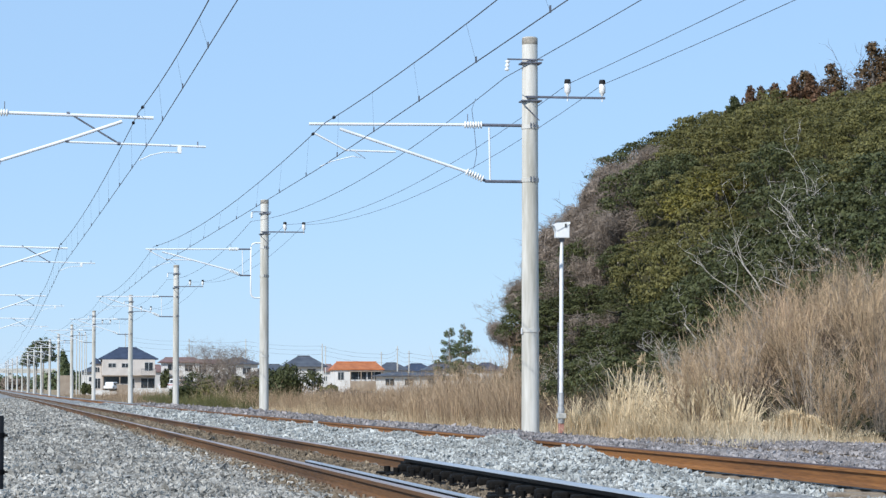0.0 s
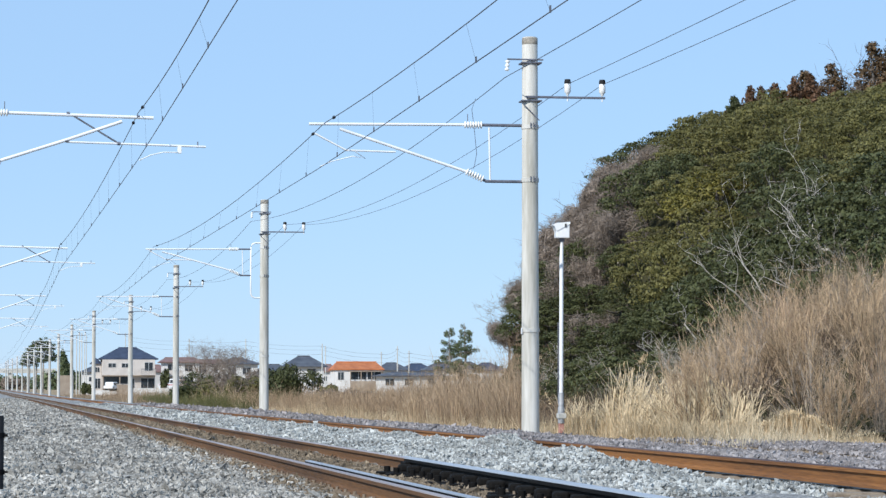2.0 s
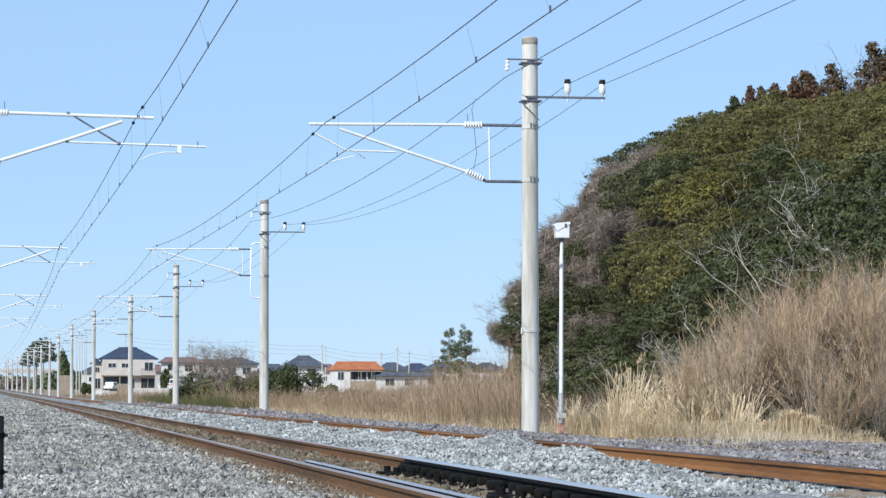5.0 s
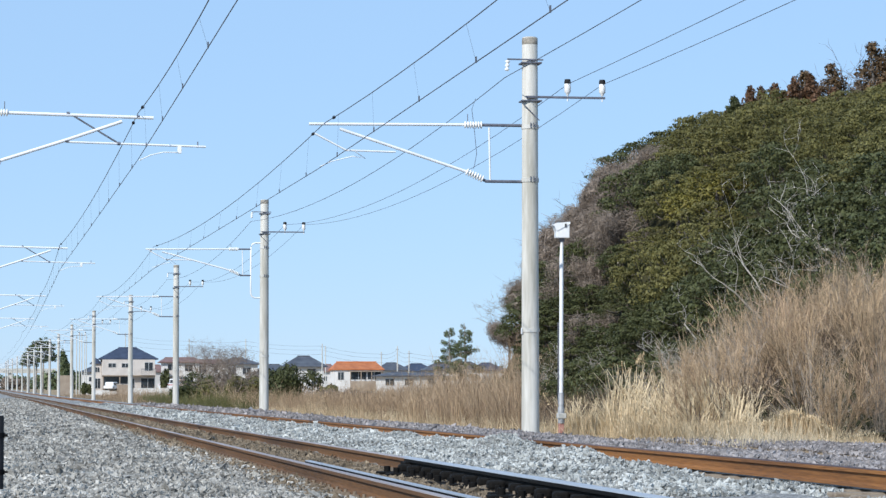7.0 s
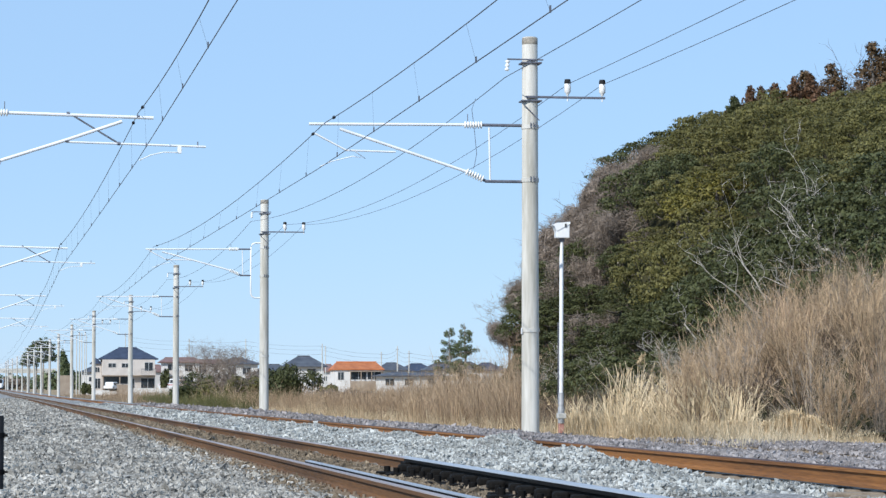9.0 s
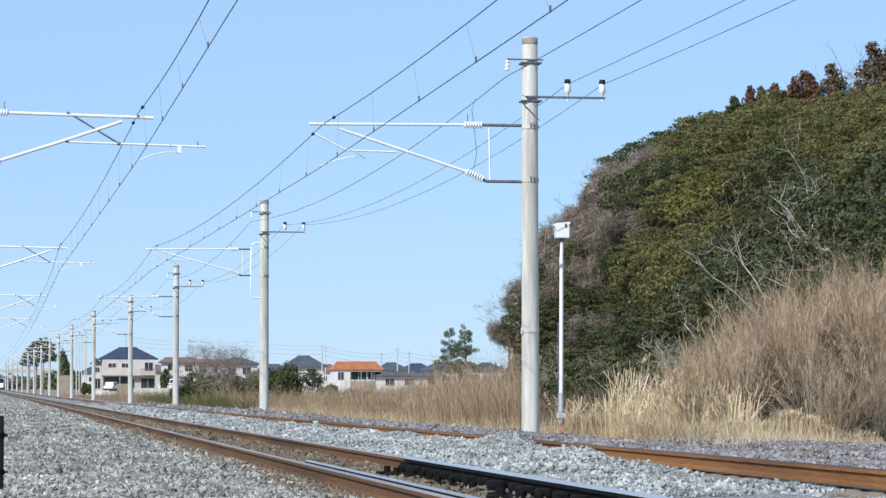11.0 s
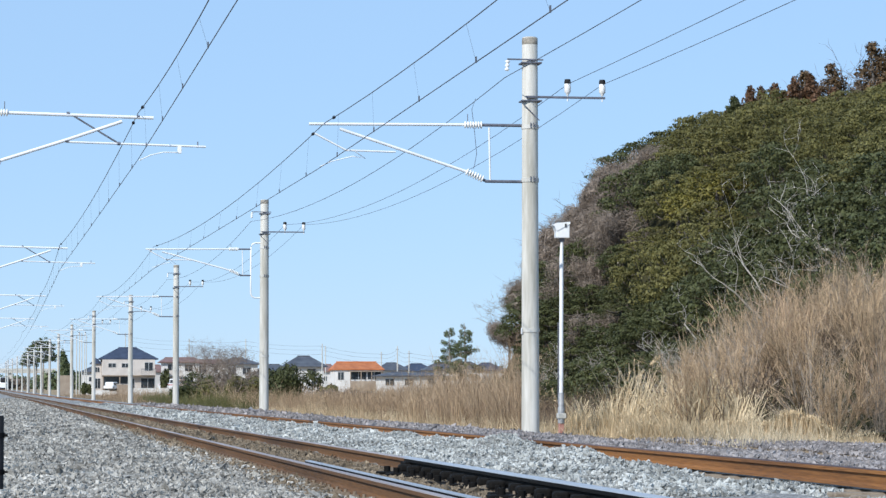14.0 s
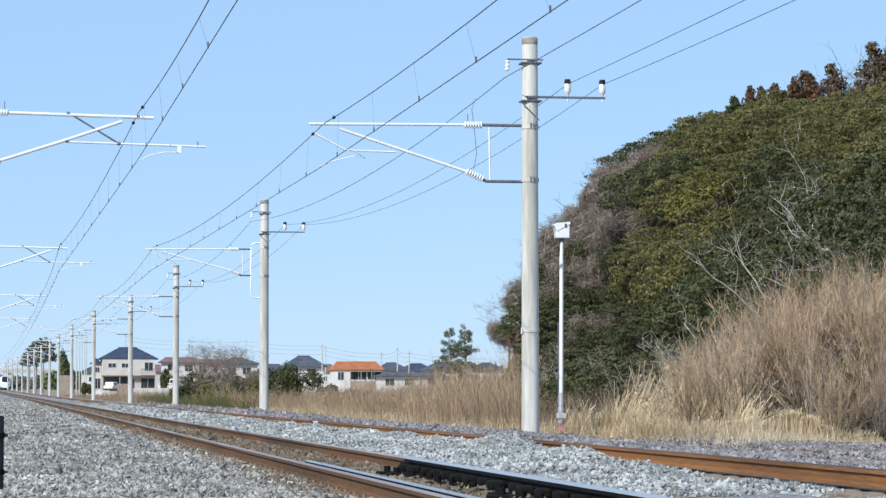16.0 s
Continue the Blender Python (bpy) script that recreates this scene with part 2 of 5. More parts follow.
# ---- catenary masts of the far side ----
def insulator(a, b, parent, ribs=7, r=0.075):
    """A ribbed porcelain insulator between two points."""
    a, b = Vector(a), Vector(b)
    pts, rad = [], []
    for i in range(ribs):
        for f, q in ((0.05, 0.45), (0.3, 1.0), (0.55, 1.0), (0.8, 0.45)):
            pts.append(a.lerp(b, (i + f) / ribs)), rad.append(r * q)
    return part("insulator", tubed(pts, rad, 10), M["porcelain"], parent, "ribbed white porcelain insulator")


def pin_insulator(x, z, parent):
    o = part("pin_insulator", tubed([(x, 0, z), (x, 0, z + 0.05), (x, 0, z + 0.07), (x, 0, z + 0.20), (x, 0, z + 0.24)], [0.025, 0.045, 0.066, 0.068, 0.062], 12), M["porcelain"], parent)
    part("cap", tubed([(x, 0, z + 0.235), (x, 0, z + 0.26), (x, 0, z + 0.33)], [0.062, 0.07, 0.058], 12), M["black"], o, "black top cap")
    part("pin", tubed([(x, 0, z - 0.12), (x, 0, z + 0.05)], 0.016, 6), M["galv"], o)
    return o


def make_mast(name="catenary_mast", variant=False):
    """Origin at the foot; the arm points to -x."""
    t = thing(name, Matrix(), "round pale concrete catenary mast with a white bracket arm", "catenary mast", "catenary masts along the line")
    H = 7.99
    shaft = part("shaft", tubed([(0, 0, -0.6), (0, 0, 0), (0, 0, H - 0.03), (0, 0, H)], [0.182, 0.18, 0.158, 0.145], 28), M["mast"], t)
    part("cap", tubed([(0, 0, H - 0.15), (0, 0, H - 0.025), (0, 0, H + 0.004)], [0.1605, 0.160, 0.135], 28), M["mast_cap"], shaft, "stained darker mast top")
    for z in (2.04, 5.08, 6.16):
        part("band", tubed([(0, 0, z - 0.04), (0, 0, z + 0.04)], 0.182 - 0.0022 * z + 0.009, 28), M["concrete"], shaft)
    for z in (5.10, 6.19):
        for dx in (-0.02, 0.04, 0.09):
            part("bolt", tubed([(dx, -0.19, z - 0.05), (dx, -0.19, z + 0.05)], 0.011, 6), M["steel_dark"], shaft)
    # bracket: upper tube, stay tube, lower pipe, steady arm
    zt, zb = 6.19, 5.05
    root = -0.16
    if variant:
        part("bracket_frame", tubed([(root, 0, zt + 0.15), (-0.36, 0, zt + 0.15), (-0.47, 0, zt + 0.10), (-0.52, 0, zt - 0.02), (-0.52, 0, 4.42), (-0.47, 0, 4.30), (-0.36, 0, 4.25), (root, 0, 4.25)], 0.03, 8), M["galv"], t)
        root, zt, zb = -0.52, 6.1, 5.1
    part("upper_tube", tubed([(root, 0, zt), (-1.0, 0, zt)], 0.032, 10), M["steel_dark"], t)
    insulator((-0.98, 0, zt), (-1.36, 0, zt), t)
    part("upper_arm", tubed([(-1.34, 0, zt), (-4.50, 0, zt - 0.03)], 0.030, 10), M["galv"], t)
    part("stay_tube", tubed([(root, 0, zb), (-0.90, 0, zb), (-0.98, 0, zb + 0.04)], 0.032, 10), M["steel_dark"], t)
    insulator((-0.96, 0, zb + 0.04), (-1.32, 0, zb + 0.20), t)
    part("diagonal_arm", tubed([(-1.30, 0, zb + 0.19), (-3.88, 0, zt - 0.12)], 0.030, 10), M["galv"], t)
    part("tie_rod", tubed([(-0.82, 0, zb + 0.02), (-0.84, 0, zt - 0.05)], 0.02, 6), M["galv"], t)
    part("registration_tube", tubed([(-2.75, 0, zb + 0.57), (-3.75, 0, zb + 0.59), (-4.38, 0, zb + 0.92)], 0.019, 8), M["galv"], t)
    part("steady_arm", tubed([(-3.60, 0, zb + 0.59), (-3.36, 0, zb + 0.43), (-3.62, 0, zb + 0.47), (-4.05, 0, zb + 0.36), (-4.27, 0, zb + 0.26)], 0.011, 6), M["galv"], t)
    part("horn", tubed([(-1.28, 0, zt), (-1.28, 0, zt + 0.22)], 0.009, 5), M["steel_dark"], t)
    # wire arms near the top
    part("top_arm", boxed((-0.50, -0.21, 7.50), (0.24, -0.17, 7.53), 0.005), M["steel_dark"], t)
    part("top_clamp", boxed((-0.20, -0.19, 7.44), (0.22, 0.19, 7.475), 0.008), M["steel_dark"], t)
    insulator((-0.49, -0.19, 7.50), (-0.51, -0.19, 7.26), t, 3, 0.05)
    part("feeder_arm", boxed((-0.12, -0.21, 6.735), (1.52, -0.16, 6.78), 0.006), M["steel_dark"], t)
    part("feeder_clamp", boxed((-0.20, -0.19, 6.67), (0.22, 0.19, 6.70), 0.008), M["steel_dark"], t)
    part("brace", tubed([(-0.22, -0.19, 6.66), (0.16, -0.19, 6.28)], 0.012, 6), M["steel_dark"], t)
    for x in (0.78, 1.50):
        pin_insulator(x, 6.82, t)
    return t


for i, (y, lateral, z) in enumerate(POLES):
    m = Matrix.Translation(at_line(lateral, y, z))
    if i == 1:
        mast_b = make_mast(variant=True)
        mast_b.matrix_basis = m
        tagged(mast_b, "round concrete catenary mast with a bent pipe frame and bracket arm")
    elif i == 0:
        mast = make_mast()
        mast.matrix_basis = m
    else:
        copy_thing(mast, m)


def make_near_mast():
    """Mast of the near side; the arm points to +x, crossed by a second stay that holds a long registration tube."""
    t = thing("catenary_mast", Matrix(), "concrete catenary mast with long white crossed bracket tubes", "catenary mast", "catenary masts along the line")
    part("shaft", tubed([(0, 0, -0.6), (0, 0, 7.9), (0, 0, 7.95)], [0.18, 0.158, 0.145], 24), M["concrete"], t)
    zt, zb = 6.29, 5.25
    part("upper_tube", tubed([(0.15, 0, zt), (0.92, 0, zt)], 0.032, 10), M["steel_dark"], t)
    insulator((0.88, 0, zt), (1.26, 0, zt), t)
    part("upper_arm", tubed([(1.22, 0, zt), (4.10, 0, zt - 0.06)], 0.034, 10), M["galv"], t)
    part("stay_tube", tubed([(0.15, 0, zb), (0.70, 0, zb)], 0.032, 10), M["steel_dark"], t)
    insulator((0.68, 0, zb), (1.12, 0, zb + 0.09), t)
    part("diagonal_arm", tubed([(1.10, 0, zb + 0.09), (2.40, 0, zb + 0.52), (3.48, 0, zt - 0.14)], 0.034, 10), M["galv"], t)
    part("cross_stay", tubed([(2.42, 0, zt + 0.02), (3.42, 0, zb + 0.46)], 0.018, 8), M["steel_dark"], t)
    for x, z in ((2.42, zt), (3.42, zb + 0.46), (2.40, zb + 0.50), (3.80, zt - 0.05)):
        part("clamp", tubed([(x - 0.03, 0, z), (x + 0.03, 0, z)], 0.036, 8), M["steel_dark"], t)
    part("registration_tube", tubed([(2.40, 0, zb + 0.48), (5.14, 0, zb + 0.42)], 0.021, 8), M["galv"], t)
    part("steady_bracket", boxed((4.58, -0.02, zb + 0.28), (4.66, 0.02, zb + 0.44), 0.008), M["porcelain"], t)
    part("steady_arm", tubed([(4.60, 0, zb + 0.30), (4.30, 0, zb + 0.30), (4.05, 0, zb + 0.24), (3.82, 0, zb + 0.13)], 0.012, 6), M["galv"], t)
    part("horn", tubed([(1.18, 0, zt), (1.18, 0, zt + 0.22)], 0.009, 5), M["steel_dark"], t)
    part("pin", tubed([(4.98, 0, zb + 0.40), (4.98, 0, zb + 0.52)], 0.012, 5), M["steel_dark"], t)
    return t


def near_lat(y):
    """The near side's masts stand a little further out beyond the turnout."""
    return -1.36 if y < 60 else -1.97


for i, (y, lateral, z) in enumerate(POLES[:4]):
    m = Matrix.Translation(at_line(near_lat(y), y, 0.2))
    if i == 0:
        near_mast = make_near_mast()
        near_mast.matrix_basis = m
    else:
        copy_thing(near_mast, m)


# ---- wires ----
SPANS = [(4.2, 10.34, 0.20)] + POLES


def wire_point(kind, i, f):
    """A point of a wire on span i, f of the way along."""
    (y0, l0, z0), (y1, l1, z1) = SPANS[i], SPANS[i + 1]
    lean = {"contact_2": (-4.25, 5.30, 0.0), "messenger_2": (-4.20, 6.17, 0.38), "earth": (-0.52, 7.16, 0.15), "feeder_a": (0.78, 7.05, 0.16), "feeder_b": (1.50, 7.05, 0.20)}
    y = y0 + (y1 - y0) * f
    away = {"contact_2": 0.43, "messenger_2": -0.10, "earth": 0.28, "feeder_a": 0.69, "feeder_b": 0.65, "contact_1": 0.32, "messenger_1": 0.03}[kind] * (1 - f) * (i == 0)
    if kind in lean:
        d, h, sag = lean[kind]
        side, z = l0 + d + (l1 - l0) * f, h + z0 + (z1 - z0) * f
    else:
        h, sag = {"contact_1": (5.43, 0.0), "messenger_1": (6.33, 0.55)}[kind]
        side, z = near_lat(y0) + (near_lat(y1) - near_lat(y0)) * f + (3.82 if kind == "contact_1" else 3.80), h + 0.2
        if i > 0:
            sag *= 0.45
    if i > 0 and kind.startswith("feeder"):
        sag = 0.68
    if i > 0 and kind == "earth":
        sag = 0.58
    return at_line(side + away, y, z - sag * 4 * f * (1 - f))


def make_wire(name, kind, label, r):
    bm = bmesh.new()
    pts = []
    for i in range(len(SPANS) - 1):
        steps = 14 if i < 3 else 5
        pts += [wire_point(kind, i, j / steps) for j in range(steps)]
    pts.append(wire_point(kind, len(SPANS) - 2, 1.0))
    tube(bm, pts, r, 6)
    return part(name, bm, M["wire"], None, label)


for kind, name, label, r in (("contact_1", "contact_wire", "thin dark contact wire over the near track", 0.008), ("contact_2", "contact_wire", "thin dark contact wire over the far track", 0.0075),
                             ("messenger_1", "messenger_wire", "dark sagging carrying wire over the near track", 0.009), ("messenger_2", "messenger_wire", "dark sagging carrying wire over the far track", 0.008),
                             ("earth", "earth_wire", "thin dark earth wire strung from mast to mast", 0.0075), ("feeder_a", "feeder_wire", "thin dark feeder wire on white insulators", 0.006), ("feeder_b", "feeder_wire", "thin dark feeder wire on white insulators", 0.006)):
    w = tagged(make_wire(name, kind, label, r), category="overhead wire", group="overhead wires")
    if "_" in kind and kind[-1] in "12":
        for i in range(4):
            for j in range(10):
                f = (j + 0.5) / 10
                a = wire_point("contact_" + kind[-1], i, f)
                if kind.startswith("contact"):
                    part("clip", boxed(a + Vector((-0.009, -0.025, -0.012)), a + Vector((0.009, 0.025, 0.075))), M["wire"], w)
                else:
                    b = wire_point(kind, i, f)
                    part("dropper", tubed([a, b], 0.0016, 4), M["wire"], w)
            for f in (0.035, 0.965) if kind.startswith("messenger") else ():
                a = wire_point(kind, i, f)
                part("clamp", tubed([a + Vector((0, -0.12, 0)), a + Vector((0, -0.05, 0.0)), a + Vector((0, 0.05, 0)), a + Vector((0, 0.12, 0))], [0.012, 0.032, 0.032, 0.012], 8), M["black"], w)


# ---- near turnout pieces: check rail and cast crossing ----
# near-black sides: the shade of the narrow gap is partly in their colour
rail(track_1, "check_rail", TRACK_1 - GAUGE_HALF + 0.145, RAIL_Z[1][0] + 0.004, 6, 28.6, M["rail_dark"], M["rail_bright"], "dark check rail with a bright silvery top")


def make_crossing():
    """The cast crossing: a black body with bolts, chairs and a bright running top."""
    top, lat = RAIL_Z[1][1], TRACK_1 + GAUGE_HALF
    c = rail(track_1, "crossing", lat, top, -40, FROG, M["rail_dark"], M["rail_bright"], "black cast crossing with a bright worn top")
    rail(c, "wing_rail", lat + 0.085, top - 0.002, 6, FROG + 0.9, M["rail_dark"], M["rail_bright"])
    part("end_block", boxed(at_line(lat - 0.075, FROG - 0.35, top - 0.15), at_line(lat + 0.16, FROG - 0.02, top - 0.035), 0.012), M["rail_dark"], c)
    chair = boxed((-0.30, -0.09, -0.16), (0.22, 0.09, -0.125), 0.01)
    box(chair, (-0.13, -0.06, -0.13), (-0.02, 0.06, -0.055), 0.02)
    tube(chair, [(-0.22, 0, -0.13), (-0.22, 0, -0.07)], 0.028, 6)
    tube(chair, [(-0.06, 0.2, -0.09), (0.02, 0.2, -0.09)], 0.026, 6)
    me = bpy.data.meshes.new("chair")
    chair.to_mesh(me), chair.free()
    me.materials.append(M["rail_dark"])
    rng = random.Random(8)
    for i in range(27):
        o = new("chair", me)
        size = rng.uniform(0.9, 1.35)
        o.parent, o.matrix_basis = c, Matrix.Translation(at_line(lat, 10.4 + 0.66 * i + rng.uniform(-0.1, 0.1), top)) @ Matrix.Diagonal((size, size, 1, 1))
    return c


make_crossing()


# ---- loose ballast ----
CORNERS = np.array([(0, 0, -1), (1, 0, 0), (0, 1, 0), (-1, 0, 0), (0, -1, 0), (0, 0, 1)], float) * 0.58
CHIP = np.array([(0, 2, 1), (0, 3, 2), (0, 4, 3), (0, 1, 4), (5, 1, 2), (5, 2, 3), (5, 3, 4), (5, 4, 1)])
TETRA = np.array([(1, 1, 1), (-1, -1, 1), (-1, 1, -1), (1, -1, -1)], float) * 0.48
SPLINTER = np.array([(0, 1, 2), (0, 3, 1), (0, 2, 3), (1, 3, 2)])


def stones(name, material, label, bands, seed, lift=0.25, keep=None):
    """Angular crushed stones in bands (u0, u1, y0, y1, size)."""
    rng = np.random.default_rng(seed)
    allv, allf, base = [], [], 0
    for u0, u1, y0, y1, size in bands:
        n = int((u1 - u0) * (y1 - y0) / size ** 2 * 0.85)
        u, y = rng.uniform(u0, u1, n), rng.uniform(y0, y1, n)
        px = u + np_bend(y) + 0.0056 * y
        ok = (px > -0.15) & (u < 0.327 * y + 0.3)
        if keep is not None:
            ok &= keep(u, y, rng)
        u, y = u[ok], y[ok]
        n = len(u)
        s = size * rng.lognormal(0, 0.22, n)
        ab = rng.normal(size=(n, 4))
        ab /= np.linalg.norm(ab, axis=1)[:, None]
        w, i, j, k = ab.T
        R = np.stack([1 - 2 * (j * j + k * k), 2 * (i * j - k * w), 2 * (i * k + j * w), 2 * (i * j + k * w), 1 - 2 * (i * i + k * k), 2 * (j * k - i * w),
                      2 * (i * k - j * w), 2 * (j * k + i * w), 1 - 2 * (i * i + j * j)], 1).reshape(n, 3, 3)
        shape, tris = (CORNERS, CHIP) if y0 < 25 or (y0 < 46 and 4 < u0 < 7) else (TETRA, SPLINTER)
        c = len(shape)
        v = shape[None] * rng.uniform(0.55, 1.3, (n, 1, 3)) + rng.uniform(-0.26, 0.26, (n, c, 3))
        v = np.einsum("nij,nkj->nki", R, v * s[:, None, None])
        v[:, :, 0] += (u + np_bend(y))[:, None]
        v[:, :, 1] += y[:, None]
        v[:, :, 2] += (bed_height(u, y) + np_rise(y) + s * rng.uniform(0.0, lift * 2, n))[:, None]
        allv.append(v.reshape(-1, 3))
        allf.append((tris[None] + (base + np.arange(n) * c)[:, None, None]).reshape(-1, 3))
        base += n * c
    me = from_arrays(name, np.concatenate(allv), np.concatenate(allf))
    return part_stuff(name, me, material, label, "ballast")


def part_stuff(name, me, material, label, category):
    for one in (material if isinstance(material, (list, tuple)) else [material]):
        me.materials.append(one)
    return tagged(new(name, me), label, category, kind="stuff")


stones("ballast_near", M["ballast_worn"], "loose pale grey crushed stone beside the near rail", [(-0.8, 2.82, 20, 26, 0.036), (-0.8, 2.82, 26, 46, 0.036), (-1.2, 2.82, 46, 80, 0.05), (-2, 2.82, 80, 170, 0.075), (-3, 2.2, 170, 300, 0.10)], 1,
       keep=lambda u, y, r: (r.random(len(u)) > 0.8 * smooth(2.2, 2.6, u)) & ((y < 46) | (u < 2.5)))
stones("ballast_middle", M["ballast"], "heaped pale grey crushed stone between the tracks", [(4.22, 6.74, 19.5, 26, 0.036), (6.4, 6.74, 21, 32, 0.036), (4.22, 6.72, 26, 46, 0.034), (4.15, 6.72, 46, 80, 0.045), (4.15, 6.7, 80, 170, 0.07)], 2)
stones("ballast_inside", M["ballast_rust"], "rust-stained stone between the rails", [(2.98, 3.96, 17, 30, 0.042), (2.98, 3.96, 30, 45, 0.045), (2.98, 3.96, 45, 90, 0.055), (2.98, 3.96, 90, 150, 0.06), (2.3, 2.87, 17, 45, 0.040), (2.4, 2.87, 45, 90, 0.06)], 3, 0.1)
stones("ballast_far", M["ballast_old"], "dull brownish grey crushed stone behind the far track", [(7.9, 12.6, 22, 34, 0.041), (7.9, 13.2, 34, 50, 0.039), (7.9, 11.4, 50, 90, 0.058), (7.9, 11.0, 90, 170, 0.10)], 4)


# ---- the wooded hill and the bank before it ----
def hill_height(u, y):
    bank = 2.0 * smooth(-0.6, 4.4, u - 0.245 * y) * smooth(12.4, 13.6, u) * smooth(48, 54, y) * (1 - smooth(80, 96, y))
    toe = 26.7 + 0.8 * np.sin(y * 0.13)
    rock = np.interp(u - toe, [-0.7, 0.6, 2.1, 4.4, 6.0, 8.1, 10.7, 16.5, 20.5, 40], [0, 3.6, 6.6, 9.0, 11.2, 13.0, 14.0, 14.8, 15.2, 16])
    rock = rock * smooth(62, 84, y) * (1 - smooth(146, 162, y)) * (0.72 + 0.24 * smooth(84, 150, y))
    return np.maximum(bank, rock)


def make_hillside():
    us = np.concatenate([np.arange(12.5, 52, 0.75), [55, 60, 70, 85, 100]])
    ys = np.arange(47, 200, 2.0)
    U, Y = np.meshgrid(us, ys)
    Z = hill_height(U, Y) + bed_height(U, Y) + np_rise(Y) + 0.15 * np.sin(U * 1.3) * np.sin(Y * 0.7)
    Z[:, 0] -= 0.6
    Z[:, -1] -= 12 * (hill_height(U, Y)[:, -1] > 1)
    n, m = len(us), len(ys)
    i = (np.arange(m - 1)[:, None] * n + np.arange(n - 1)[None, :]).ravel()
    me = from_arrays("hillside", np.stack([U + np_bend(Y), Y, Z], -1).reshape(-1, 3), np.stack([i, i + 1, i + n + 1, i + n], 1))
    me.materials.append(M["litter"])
    return tagged(new("hillside", me), "steep hillside of leaf litter, coloured dark like the shade under dense trees", "hill", kind="structure")


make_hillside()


def on_hill(u, y):
    return Vector((u + bend(y), y, float(hill_height(np.array(u), np.array(y)) + bed_height(u, y)) + rise(y)))


def leaf(name, a, b, spread=0.35):
    return mat(name, a, b, 0.35, 0.6, per="island", spread=spread, fine=3, spec=0.25)


LEAF = {
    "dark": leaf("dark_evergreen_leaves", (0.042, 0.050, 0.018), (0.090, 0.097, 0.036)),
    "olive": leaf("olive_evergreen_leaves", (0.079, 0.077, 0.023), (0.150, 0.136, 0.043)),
    "yellow": leaf("yellowish_evergreen_leaves", (0.095, 0.09, 0.018), (0.18, 0.15, 0.032)),
    "rust": leaf("reddish_brown_needles", (0.088, 0.048, 0.026), (0.19, 0.10, 0.051)),
    "cedar": leaf("winter_cedar_needles", (0.082, 0.053, 0.027), (0.18, 0.11, 0.052)),
    "pine": leaf("pine_needles", (0.050, 0.070, 0.032), (0.125, 0.145, 0.066)),
    "weed": leaf("green_weeds", (0.072, 0.080, 0.028), (0.19, 0.175, 0.065)),
}
BARK = mat("grey_bark", (0.20, 0.17, 0.14), (0.42, 0.38, 0.33), 3.0, 0.9, bump=0.4, fine=20)
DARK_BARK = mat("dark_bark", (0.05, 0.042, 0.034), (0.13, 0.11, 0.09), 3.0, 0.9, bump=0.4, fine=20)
TWIG = mat("brown_twigs", (0.145, 0.115, 0.09), (0.29, 0.235, 0.19), 0.6, 0.9, per="island", spread=0.3, fine=5)


def leaf_cloud(name, lobes, count, size, seed, up=0.35, inner=0.55, sides=1.0):
    """Leaves on a set of lobes (centre, radii); each leaf is a small blade."""
    rng = np.random.default_rng(seed)
    vol = np.array([r[0] * r[1] + r[0] * r[2] for _, r in lobes])
    pick = rng.choice(len(lobes), count, p=vol / vol.sum())
    C, R = np.array([c for c, _ in lobes], float)[pick], np.array([r for _, r in lobes], float)[pick]
    d = rng.normal(size=(count, 3))
    d[:, 2] += up
    d /= np.linalg.norm(d, axis=1)[:, None]
    rough = 1 + 0.10 * np.sin(d[:, 0] * 9 + pick) + 0.10 * np.sin(d[:, 1] * 8 + d[:, 2] * 7 + pick * 2)
    rad = (inner + (1 - inner) * rng.random(count) ** 0.45) * rough
    pos = C + d * R * rad[:, None]
    nrm = d + rng.normal(size=(count, 3)) * 0.42
    nrm /= np.linalg.norm(nrm, axis=1)[:, None]
    t = np.cross(nrm, rng.normal(size=(count, 3)))
    t /= np.linalg.norm(t, axis=1)[:, None]
    b = np.cross(nrm, t)
    s = size * rng.lognormal(0, 0.3, count)[:, None]
    v = np.stack([pos - t * s, pos + t * s * 0.6 - b * s * 0.8 * sides, pos + t * s * 0.8 + b * s * 0.7 * sides], 1)
    f = (np.arange(count) * 3)[:, None] + np.arange(3)[None]
    return from_arrays(name, v.reshape(-1, 3), f)


def limbs(bm, start, tip, r, rng, depth, spread=0.66, wiggle=0.2):
    """A branching limb, drawn as tapered tubes."""
    start, tip = Vector(start), Vector(tip)
    d = tip - start
    L = d.length
    mid = start.lerp(tip, 0.5) + Vector([rng.uniform(-1, 1) * L * wiggle for _ in range(3)])
    tube(bm, [start, mid, tip], [r, r * 0.75, r * 0.45], 3 if r < 0.02 else 5, False)
    if depth <= 0:
        return
    for _ in range(rng.randint(3, 4)):
        f = rng.uniform(0.35, 1.0)
        p = start.lerp(mid, f * 2) if f < 0.5 else mid.lerp(tip, f * 2 - 1)
        side = Vector((rng.gauss(0, 1), rng.gauss(0, 1), rng.gauss(0.15, 0.6))).normalized()
        limbs(bm, p, p + (d.normalized() * (1 - spread) + side * spread).normalized() * L * rng.uniform(0.42, 0.66), max(r * 0.5, 0.008), rng, depth - 1, spread, wiggle)


